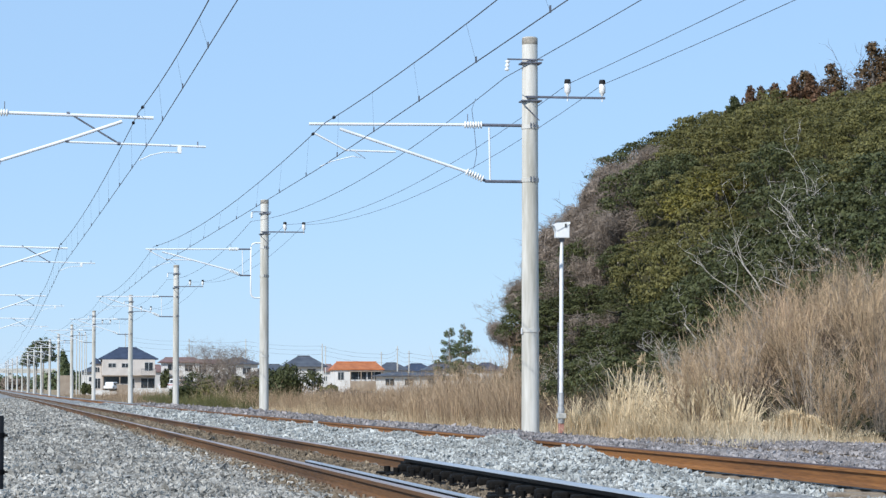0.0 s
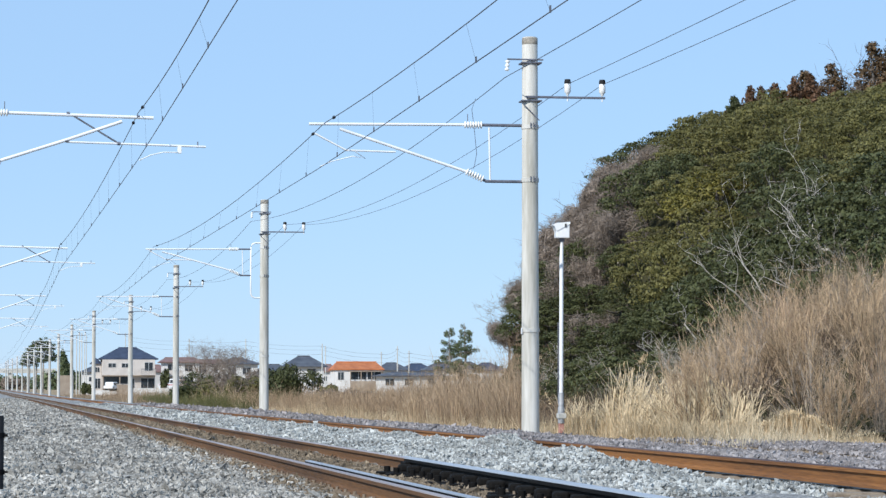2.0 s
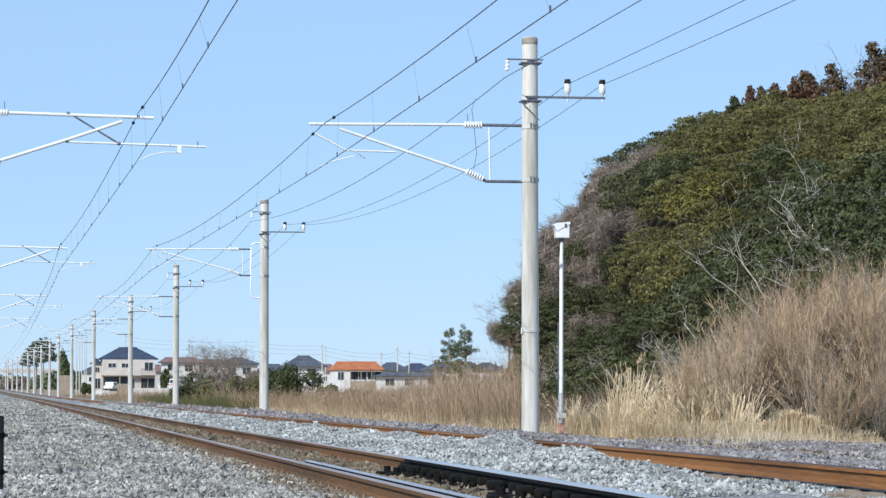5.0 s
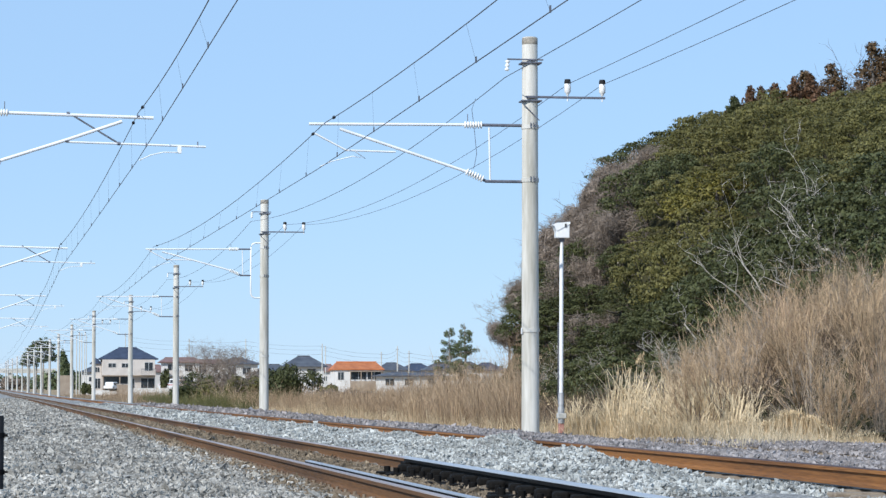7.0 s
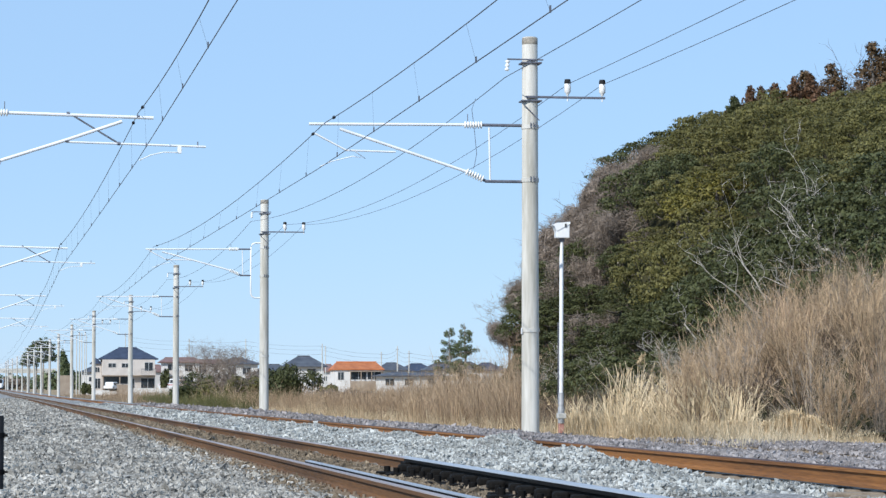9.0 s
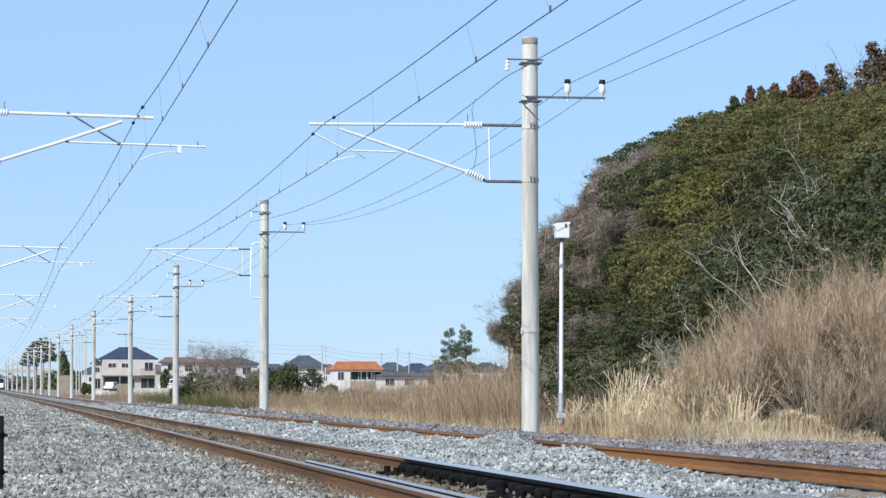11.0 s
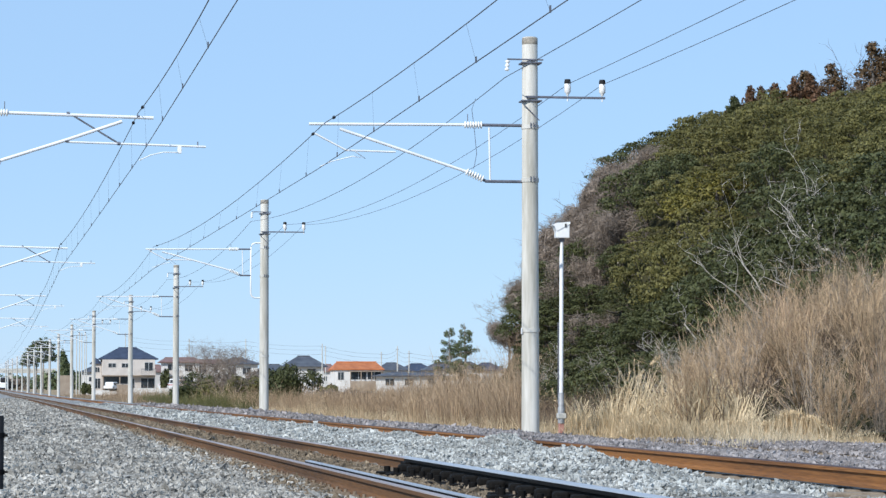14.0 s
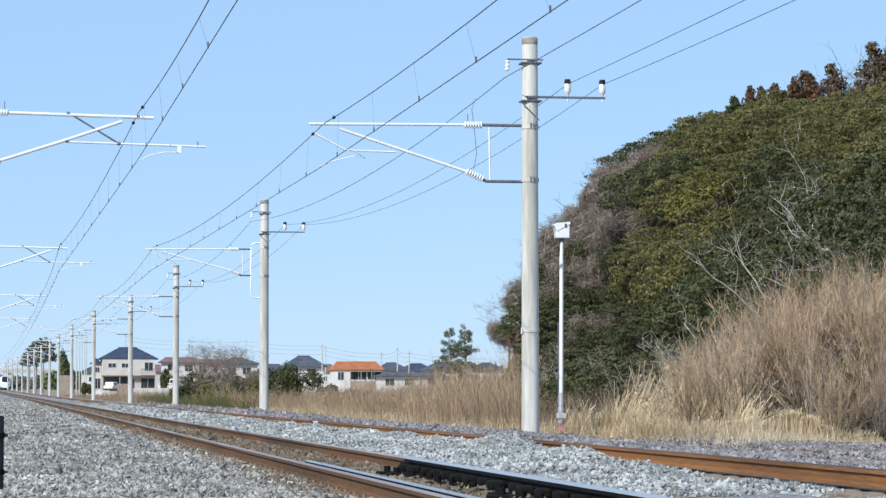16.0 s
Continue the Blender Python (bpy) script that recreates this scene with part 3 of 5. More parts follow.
def evergreen(seed, material, label, size=2.6, leaves=6600):
    rng = random.Random(seed)
    t = thing("evergreen_tree", Matrix(), label, "tree", "trees on the hill")
    bm = bmesh.new()
    tube(bm, [(0, 0, -0.5), (0.1, 0, 0.8), (0.05, 0.1, size * 0.9)], [0.16, 0.13, 0.08], 7)
    lobes = [((0, 0, size * 0.66), (size * 0.64, size * 0.64, size * 0.38))]
    for k in range(64):
        a = k * 2.4 + rng.uniform(-0.3, 0.3)
        h = rng.uniform(0.06, 1.0)
        q = math.sqrt(max(0.0, 1 - h ** 2)) * rng.uniform(0.72, 0.98) + 0.05
        c = (math.cos(a) * size * q, math.sin(a) * size * q, size * (0.22 + h))
        w = size * rng.uniform(0.13, 0.27)
        lobes.append((c, [w, w, w * rng.uniform(0.30, 0.52)]))
        if k < 7:
            tube(bm, [(0.06, 0, size * 0.35), tuple(0.5 * x for x in c[:2]) + (size * (0.2 + 0.35 * h),), c], [0.07, 0.05, 0.02], 5)
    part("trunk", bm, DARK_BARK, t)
    part("crown", leaf_cloud("crown", lobes, leaves, 0.061, seed, 0.85), material, t)
    return t


def bare_tree(seed, height, label, r=0.09, depth=4, material=None, lean=0.0, twiggy=0):
    rng = random.Random(seed)
    t = thing("bare_tree", Matrix(), label, "tree", "leafless trees on the hill")
    bm = bmesh.new()
    top = Vector((lean, 0, height * 0.45))
    tube(bm, [(0, 0, -0.5), (lean * 0.4, 0.05, height * 0.2), top], [r, r * 0.85, r * 0.6], 7)
    part("trunk", bm, BARK, t)
    for k in range(6):
        a = k * 1.05 + rng.uniform(-0.3, 0.3)
        bm = bmesh.new()
        limbs(bm, top * rng.uniform(0.5, 1.0), top + Vector((math.cos(a) * height * 0.36, math.sin(a) * height * 0.36, height * rng.uniform(0.18, 0.5))), r * 0.5, rng, depth - 1)
        part("limb", bm, material or BARK, t)
    if twiggy:
        lobes = [((rng.uniform(-0.3, 0.3) * height, rng.uniform(-0.3, 0.3) * height, height * rng.uniform(0.4, 0.85)), (height * 0.2, height * 0.2, height * 0.2)) for _ in range(9)]
        part("crown", leaf_cloud("crown", lobes, twiggy, 0.22, seed, 0.3, 0.2, 0.09), TWIG, t, "haze of fine brown twigs")
    return t


def sits(proto, spots, base):
    """Puts the first spot's thing in place and copies it to the others; spots: (u, y, turn, scale)."""
    for n, (u, y, a, s) in enumerate(spots):
        m = Matrix.Translation(base(u, y)) @ Matrix.Rotation(a, 4, "Z")
        ob = proto if n == 0 else copy_thing(proto, m)
        ob.matrix_basis = m
        ob.scale = (s, s, s * (0.85 + 0.3 * ((n * 0.37) % 1)))


def plant_hill():
    rng = random.Random(5)
    spots = {"dark": [], "olive": [], "yellow": [], "bare": []}
    taken = []
    tries = 0
    while tries < 14000 and len(taken) < 225:
        tries += 1
        u, y = rng.uniform(25.8, 50), rng.uniform(78, 152)
        x = 25 - 0.081 * y + 4845 * u / y
        if x > 1660 or any((u - a) ** 2 + ((y - b) * 0.8) ** 2 < 4.6 for a, b in taken):
            continue
        top = hill_height(np.array(u), np.array(y))
        if (u > 38 and y < 125) or u < 0.1765 * y + 2.2:
            continue
        taken.append((u, y))
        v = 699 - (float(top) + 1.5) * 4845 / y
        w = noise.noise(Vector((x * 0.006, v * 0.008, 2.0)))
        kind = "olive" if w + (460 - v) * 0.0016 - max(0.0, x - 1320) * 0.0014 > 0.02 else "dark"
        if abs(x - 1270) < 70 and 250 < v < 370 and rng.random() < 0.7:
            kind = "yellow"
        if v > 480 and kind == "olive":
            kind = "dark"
        # darker leaves behind the pale limbs: shaded crown interiors put into the colour
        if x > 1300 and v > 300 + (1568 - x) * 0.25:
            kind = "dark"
        if 230 < v < 430 and x < 1036 + (404 - v):
            kind = "bare"
        if 940 < x < 1130 and 330 < v < 620 and rng.random() < 0.55:
            kind = "bare"
        if x < 950 or (x < 1060 and 400 < v < 530 and rng.random() < 0.7):
            kind = "bare"
        spots[kind].append((u, y, rng.uniform(0, 6.3), rng.uniform(0.66, 0.98) * (1.0 if u < 33 else 0.86) * (0.72 if kind == "bare" else 1.0)))
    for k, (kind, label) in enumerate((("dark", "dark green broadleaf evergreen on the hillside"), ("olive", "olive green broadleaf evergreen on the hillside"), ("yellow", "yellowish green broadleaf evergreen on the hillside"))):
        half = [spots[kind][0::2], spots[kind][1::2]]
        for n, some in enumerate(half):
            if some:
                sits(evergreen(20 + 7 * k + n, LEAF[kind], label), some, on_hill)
    sits(bare_tree(14, 4.6, "leafless greyish brown tree on the steep slope", 0.08, 3, TWIG, 0.0, 6000), spots["bare"], on_hill)
    # undergrowth before the foot of the hill
    low = [(u, y, rng.uniform(0, 6), rng.uniform(0.5, 0.85)) for u, y in ((28.7, 148), (28.0, 143), (26.9, 139), (26.2, 134), (25.4, 128), (25, 121), (24.2, 116), (24.8, 110), (24.2, 104), (25, 98), (23.4, 122), (22.6, 112), (22.5, 100), (25.6, 106), (26.2, 112), (26.4, 118), (26.2, 101), (26.0, 96), (26.6, 124), (25.4, 92), (27.2, 109), (27.4, 116), (27.2, 128), (27.8, 122), (28.2, 132), (26.8, 131), (27.6, 136), (28.6, 126), (27.0, 114), (27.9, 139), (25.8, 118), (28.2, 112), (27.0, 104), (27.6, 98), (26.9, 113), (27.4, 118), (26.5, 117), (27.6, 111), (26.9, 121), (28.2, 119), (28.0, 114), (24.3, 97), (24.9, 101), (23.9, 108), (27.2, 93), (28.1, 95), (27.8, 90), (28.7, 92), (28.4, 110), (28.9, 113), (29.2, 107), (28.6, 104), (28.2, 101))]
    sits(evergreen(90, LEAF["dark"], "dark green evergreen shrub at the foot of the hill", 2.2), low, on_hill)
    # the crest's own row of trees
    sits(evergreen(92, LEAF["dark"], "dark green broadleaf evergreen on the hill's crest"), [(35.2, 147, 0.3, 0.92), (36.6, 147, 1.7, 0.88), (38.2, 147, 2.9, 0.84), (33.5, 147, 0.8, 0.84), (39.8, 147, 4.1, 0.74), (41.4, 146, 5.3, 0.7), (34.2, 147, 3.4, 0.94), (43.0, 146, 0.9, 0.72), (44.6, 146, 2.2, 0.7), (46.2, 146, 3.9, 0.72)], on_hill)


plant_hill()


def conifer(seed, material, label, height=6.0, group="conifers on the ridge"):
    rng = np.random.default_rng(seed)
    t = thing("conifer", Matrix(), label, "tree", group)
    part("trunk", tubed([(0, 0, -0.6), (0, 0, height * 0.5), (0, 0, height)], [0.17, 0.1, 0.02], 6), BARK, t)
    lobes = []
    for i in range(110):
        f = rng.uniform(0.02, 1.0) ** 1.15
        w = (1.08 - f) ** 0.9 * height * 0.39 * rng.uniform(0.3, 1.0)
        a = rng.uniform(0, 6.3)
        lobes.append(((math.cos(a) * w * 0.75, math.sin(a) * w * 0.75, f * height), (w * 0.4 + 0.12, w * 0.4 + 0.12, 0.22 + 0.16 * w)))
    part("crown", leaf_cloud("crown", lobes, 11000, 0.075, seed, 0.2, 0.3), material, t)
    return t


sits(conifer(3, LEAF["rust"], "reddish brown winter cedar on the ridge", 4.6), [(38.7, 145, 0, 0.70), (39.6, 146, 1, 0.74), (40.7, 145, 2.4, 0.78), (41.5, 145, 4, 0.96), (42.3, 146, 5, 0.78), (39.4, 142.5, 1.1, 0.74), (40.3, 143, 3.1, 0.8), (42.0, 143, 0.4, 0.84), (42.9, 143, 2.2, 0.78), (44.2, 143, 4.2, 0.74)], on_hill)
sits(conifer(4, LEAF["cedar"], "dark reddish green cedar on the ridge", 5.2), [(43.2, 145, 3, 1.02), (44.7, 145, 1.6, 0.96), (43.9, 146, 2, 0.76), (45.8, 146, 0.8, 0.66), (47.1, 145, 2.1, 1.12), (48.2, 144, 4.4, 1.1), (46.6, 146, 0.3, 0.8)], on_hill)
sits(conifer(6, LEAF["dark"], "small dark green cedar on the ridge", 4.0), [(38.2, 146, 3, 0.84), (39.2, 145, 1.6, 0.9)], on_hill)
sits(bare_tree(16, 4.6, "leafless thin tree standing up from the ridge", 0.05, 3, TWIG, 0.0, 900), [(46.3, 146, 0.4, 1.0), (47.6, 146, 1.7, 1.2), (45.7, 147, 3.0, 0.9)], on_hill)
sits(bare_tree(11, 3.6, "leafless brown tree on the hill's edge", 0.08, 3, TWIG, 0.0, 7000), [(27.6, 150, 0, 0.8), (28.3, 149, 1, 0.8), (29.4, 148, 2, 0.75), (30.3, 149, 3, 0.8), (31.0, 148, 4, 0.72), (31.8, 147, 5, 0.72), (32.5, 147, 2.2, 0.68), (30.6, 144, 0.4, 0.8), (31.4, 143, 0.8, 0.8), (29.6, 144, 1.9, 0.8), (32.4, 144, 5.5, 0.75), (28.6, 143, 1.0, 0.8), (33.2, 145, 2.0, 0.7), (28.4, 137, 2.6, 0.8), (30.9, 139, 4.6, 0.8)], on_hill)
sits(bare_tree(17, 5.2, "tall thin leafless tree beyond the hill's edge", 0.06, 4, TWIG, 0.0, 500), [(29.2, 156, 0.3, 0.85), (30.0, 157, 1.9, 1.0), (30.6, 156, 4.4, 0.9)], on_hill)
PALE_BARK = mat("pale_grey_bark", (0.36, 0.33, 0.28), (0.58, 0.54, 0.48), 3.0, 0.9, bump=0.4, fine=20)
def spreading_tree(seed, label, stems=4, reach=3.4, r=0.085):
    """A leafless tree of several long, winding limbs that fork and end in fine twigs."""
    rng = random.Random(seed)
    t = thing("bare_tree", Matrix(), label, "tree", "leafless trees on the hill")
    bm = tubed([(0, 0, -0.5), (0.03, 0, 0.25), (0, 0.02, 0.6)], [r * 1.7, r * 1.4, r * 1.2], 7)
    part("trunk", bm, PALE_BARK, t)

    def grow(bm, p, d, r, length, depth):
        pts, rad = [p.copy()], [r]
        steps = 5
        for k in range(steps):
            d = (d + Vector((rng.gauss(0, 0.20), rng.gauss(0, 0.20), rng.gauss(0.05, 0.16)))).normalized()
            p = p + d * (length / steps)
            pts.append(p.copy()), rad.append(r * (1 - 0.72 * (k + 1) / steps))
        tube(bm, pts, rad, 5 if r > 0.02 else 3, False)
        if depth == 0:
            return
        for k in range(4 if depth > 1 else 3):
            j = rng.randint(1, steps)
            side = Vector((rng.gauss(0, 1), rng.gauss(0, 1), rng.gauss(0.35, 0.7))).normalized()
            grow(bm, pts[j], (d * 0.55 + side * 0.75).normalized(), max(rad[j] * 0.66, 0.009), length * rng.uniform(0.38, 0.62), depth - 1)

    for k in range(stems):
        a = k * 6.283 / stems + rng.uniform(-0.5, 0.5)
        bm = bmesh.new()
        grow(bm, Vector((0, 0, 0.45)), Vector((math.cos(a) * 0.75, math.sin(a) * 0.75, rng.uniform(0.5, 1.1))).normalized(), r, reach * rng.uniform(0.75, 1.1), 3)
        part("limb", bm, PALE_BARK, t)
    return t


sits(spreading_tree(12, "leafless pale grey tree with winding limbs before the wood"), [(27.6, 88, 0, 1.05), (26.7, 92.5, 1.3, 0.95), (26.5, 98, 3.3, 0.9), (27.2, 87, 4.0, 0.9)], on_hill)
sits(spreading_tree(15, "leafless pale tree with long leaning limbs before the wood", 5, 3.0, 0.055), [(26.1, 95.5, 1.9, 0.9), (26.8, 86, 3.0, 1.0), (25.6, 102, 0.9, 0.8), (25.4, 108, 3.7, 0.7)], on_hill)
sits(spreading_tree(18, "small leafless pale tree at the foot of the hill", 4, 1.9, 0.035), [(15.75, 63, 0.8, 0.72), (24.7, 93, 3.3, 1.0), (24.0, 119, 2.0, 0.8), (24.3, 111, 4.1, 0.75)], on_hill)
sits(bare_tree(13, 3.4, "leafless grey shrub in the thicket", 0.04, 4, BARK, -0.3), [(22.0, 92, 0.5, 0.75), (21.6, 86, 2.5, 0.8), (23.4, 106, 4.5, 0.8), (23.2, 120, 5.5, 0.7)], on_hill)


# ---- dry thicket and grass ----
def stalks(name, material, label, category, spots, heights, lean, width, twigs, seed, base):
    """Thin tapered stalks, each with a bend and some twigs."""
    rng = np.random.default_rng(seed)
    u, y = spots
    n = len(u)
    z = base(u, y)
    foot = np.stack([u + np_bend(y), y, z - 0.05], 1)
    h = heights * np.minimum(rng.lognormal(0, 0.3, n), 1.4) * (0.95 + 0.22 * np.sin(u * 2.1 + y * 0.7) + 0.18 * np.sin(u * 0.9 - y * 1.3))
    a = rng.uniform(0, 2 * np.pi, n)
    tilt = np.abs(rng.normal(0, lean, n))
    d = np.stack([np.cos(a) * np.sin(tilt), np.sin(a) * np.sin(tilt), np.cos(tilt)], 1)
    bow = np.stack([np.cos(a), np.sin(a), -0.3 * np.ones(n)], 1) * (h * rng.uniform(0.0, 0.30, n) * (lean > 0.1))[:, None]
    mid, tip = foot + d * (h * 0.55)[:, None], foot + d * h[:, None] + bow
    w = width * rng.uniform(0.7, 1.3, n)
    tri = np.array([(1, 0), (-0.5, 0.866), (-0.5, -0.866)])
    ring = np.zeros((3, 3))
    ring[:, :2] = tri
    V = np.concatenate([foot[:, None] + ring[None] * w[:, None, None], mid[:, None] + ring[None] * (0.7 * w)[:, None, None], tip[:, None]], 1)
    F = np.array([(0, 1, 4), (0, 4, 3), (1, 2, 5), (1, 5, 4), (2, 0, 3), (2, 3, 5), (3, 4, 6), (4, 5, 6), (5, 3, 6)])
    verts, faces = [V.reshape(-1, 3)], [(F[None] + (np.arange(n) * 7)[:, None, None]).reshape(-1, 3)]
    off = n * 7
    for _ in range(twigs):
        f = rng.uniform(0.3, 0.95, n)[:, None]
        p = np.where(f < 0.55, foot + (mid - foot) * f / 0.55, mid + (tip - mid) * (f - 0.55) / 0.45)
        q = rng.normal(size=(n, 3)) * 0.55 + np.array([0, 0, 0.55])
        e = p + q * (h * 0.30 * (1.15 - f[:, 0]))[:, None]
        T = np.concatenate([p[:, None] + ring[None, :2] * (0.6 * w)[:, None, None], e[:, None]], 1)
        verts.append(T.reshape(-1, 3))
        faces.append(np.arange(n * 3).reshape(-1, 3) + off)
        off += n * 3
    me = from_arrays(name, np.concatenate(verts), np.concatenate(faces))
    return part_stuff(name, me, material, label, category)


def ground_z(u, y):
    return hill_height(u, y) + bed_height(u, y) + np_rise(y)


STRAW = mat("dry_straw", (0.275, 0.185, 0.115), (0.53, 0.395, 0.255), 0.25, 0.8, per="island", spread=0.5, fine=3, spec=0.2)
PALE_STRAW = mat("pale_dry_straw", (0.49, 0.37, 0.22), (0.80, 0.655, 0.44), 0.3, 0.8, per="island", spread=0.42, fine=3, spec=0.2)
REED_STRAW = mat("bleached_reed_stalks", (0.52, 0.40, 0.24), (0.84, 0.70, 0.48), 0.3, 0.7, per="island", spread=0.32, fine=3, spec=0.3)
BRUSH = mat("dry_brush_stems", (0.30, 0.213, 0.131), (0.58, 0.43, 0.275), 0.22, 0.85, per="island", spread=0.6, fine=2, spec=0.2)


def cover(seed, count, u0, u1, y0, y1, fall=0.0):
    rng = np.random.default_rng(seed)
    u, y = u0 + (u1 - u0) * rng.random(count) ** (1 + fall), rng.uniform(y0, y1, count)
    x = 25 - 0.081 * y + 4845 * u / y
    ok = (x > -30) & (x < 1600)
    return u[ok], y[ok]


def clumped(spots, seed, cell, cut):
    """Keeps the spots in irregular patches."""
    u, y = spots
    f = np.sin(u * cell + seed) * np.sin(y * cell * 0.6 + seed * 2) + 0.6 * np.sin(u * cell * 2.3 + y * cell * 1.1)
    ok = f > cut
    return u[ok], y[ok]


def cones(foot, tip, r):
    """Thin tapered three-sided twigs from foot to tip, as vertices and faces."""
    n = len(foot)
    d = tip - foot
    d = d / np.maximum(np.linalg.norm(d, axis=1), 1e-6)[:, None]
    a = np.cross(d, np.array([0.31, 0.86, 0.12]))
    a /= np.linalg.norm(a, axis=1)[:, None]
    b = np.cross(d, a)
    ring = [foot + (a * math.cos(t) + b * math.sin(t)) * r[:, None] for t in (0.0, 2.094, 4.189)]
    V = np.stack(ring + [tip], 1).reshape(-1, 3)
    F = np.arange(n)[:, None, None] * 4 + np.array([(0, 1, 3), (1, 2, 3), (2, 0, 3)])[None]
    return V, F.reshape(-1, 3)


def leafless_bush(seed, height, stems, material, label, droop=0.0, wide=0.55):
    """A bush of many thin stems that fan out from one foot, forking into ever finer twigs."""
    rng = np.random.default_rng(seed)
    t = thing("leafless_bush", Matrix(), label, "bush", "leafless bushes on the bank")
    a = rng.uniform(0, 6.283, stems)
    out = np.abs(rng.normal(0, wide, stems))
    foot = np.stack([np.cos(a) * 0.16, np.sin(a) * 0.16, np.full(stems, -0.2)], 1) * rng.uniform(0.2, 1, (stems, 1))
    d = np.stack([np.cos(a) * np.sin(out), np.sin(a) * np.sin(out), np.cos(out)], 1)
    h = height * rng.uniform(0.45, 1.0, stems)
    mid = foot + d * (h * 0.5)[:, None]
    bent = d + rng.normal(0, 0.14, (stems, 3)) + np.array([0, 0, 0.22 - droop])
    tip = mid + bent / np.linalg.norm(bent, axis=1)[:, None] * (h * 0.55)[:, None]
    parts = [cones(foot, mid + (mid - foot) * 0.9, np.full(stems, 0.009)), cones(mid, tip, np.full(stems, 0.006))]
    p0, p1, size, r = np.concatenate([foot + (mid - foot) * 0.3, mid]), np.concatenate([mid, tip]), np.concatenate([h, h]) * 0.30, 0.0048
    for many, spread in ((6, 0.32), (2, 0.40)):
        n = len(p0)
        f = rng.uniform(0.1, 1.0, (many, n))
        start = (p0[None] + (p1 - p0)[None] * f[..., None]).reshape(-1, 3)
        along = np.repeat(((p1 - p0) / np.linalg.norm(p1 - p0, axis=1)[:, None])[None], many, 0).reshape(-1, 3)
        way = along * 0.8 + rng.normal(0, spread, (many * n, 3)) + np.array([0, 0, 0.25 - droop])
        way /= np.linalg.norm(way, axis=1)[:, None]
        L = np.repeat(size[None], many, 0).reshape(-1) * rng.uniform(0.5, 1.1, many * n)
        end = start + way * L[:, None]
        parts.append(cones(start, end, np.full(many * n, r)))
        p0, p1, size, r = start, end, L * 0.55, r * 0.8
    verts, faces, off = [], [], 0
    for V, F in parts:
        verts.append(V), faces.append(F + off)
        off += len(V)
    part("twig_mass", from_arrays("twig_mass", np.concatenate(verts), np.concatenate(faces)), material, t)
    return t


def bushes():
    rng = random.Random(44)
    spots, tries = [], 0
    while tries < 6000 and len(spots) < 175:
        tries += 1
        y = rng.uniform(47.5, 80)
        u = rng.uniform(12.6, 26)
        x = 25 - 0.081 * y + 4845 * u / y
        inside = u - 0.243 * y
        if x > 1640 or inside < 0.45 or any((u - a) ** 2 + (y - b) ** 2 * 0.5 < 0.62 for a, b, *_ in spots):
            continue
        if y < 51 and x < 1440:
            continue
        spots.append((u, y, rng.uniform(0, 6.3), rng.uniform(0.85, 1.2) * (0.72 + 0.28 * min(1.0, inside / 1.6)) * (0.86 if y > 63 else 1.0) * (1.0 - 0.04 * max(0.0, min(2.0, inside - 2.0)))))
    kinds = ((71, 1.75, 34, BRUSH, "tangled leafless brown bush on the bank", 0.0), (72, 1.95, 38, BRUSH, "fanning leafless tan bush on the bank", 0.0), (73, 1.6, 36, RED_BRUSH, "fine reddish brown leafless bush on the bank", 0.08),
             (74, 1.9, 30, GREY_BRUSH, "greyish leafless bush with dark stems on the bank", 0.0), (75, 1.75, 36, BRUSH, "leaning leafless tan bush on the bank", 0.12))
    for k, (seed, h, n, material, label, droop) in enumerate(kinds):
        sits(leafless_bush(seed, h, n, material, label, droop), spots[k::5], on_hill)


RED_BRUSH = mat("reddish_brush_stems", (0.28, 0.185, 0.12), (0.52, 0.37, 0.25), 0.22, 0.85, per="island", spread=0.5, fine=2, spec=0.2)
GREY_BRUSH = mat("greyish_brush_stems", (0.20, 0.165, 0.13), (0.44, 0.37, 0.30), 0.22, 0.85, per="island", spread=0.55, fine=2, spec=0.2)
bushes()
u, y = cover(33, 27000, 11.9, 30, 60, 150, 0.8)
open_patch = (u > 0.192 * y) & (np.random.default_rng(3).random(len(u)) < 0.84)
u, y = u[~open_patch], y[~open_patch]
stalks("reed_field", STRAW, "field of dry brown reed grass beside the line", "reeds", (u, y), 0.85 + 0.65 * smooth(0.125, 0.175, u / y) * (u < 0.19 * y), 0.24, 0.0075, 3, 2, ground_z)
stalks("reed_field_far", STRAW, "dry brown reed grass in the far field", "reeds", cover(34, 9000, 12.2, 60, 150, 330, 0.6), 1.1, 0.22, 0.014, 2, 3, ground_z)
stalks("tall_reeds", PALE_STRAW, "pale tall reed stalks at the edge of the ballast", "reeds", clumped(cover(35, 5000, 11.7, 13.6, 48, 58), 1.0, 1.9, 0.05), 0.50, 0.26, 0.010, 1, 4, ground_z)
stalks("verge_grass", PALE_STRAW, "short dry yellow grass along the ballast", "grass", cover(36, 9000, 11.3, 13.2, 42, 140), 0.42, 0.5, 0.006, 1, 5, ground_z)
stalks("green_weeds", LEAF["weed"], "green and yellow weeds beside the ballast", "weeds", cover(37, 7000, 10.9, 15.5, 128, 230), 0.75, 0.35, 0.012, 3, 6, ground_z)
stalks("dry_verge", STRAW, "dry yellow grass before the houses", "grass", cover(38, 6000, 9.6, 18, 200, 420), 0.45, 0.4, 0.02, 1, 7, ground_z)
stalks("bank_grass", PALE_STRAW, "short matted dry grass at the foot of the bank", "grass", cover(39, 4200, 12.2, 15.6, 45, 51), 0.17, 0.6, 0.006, 2, 8, ground_z)
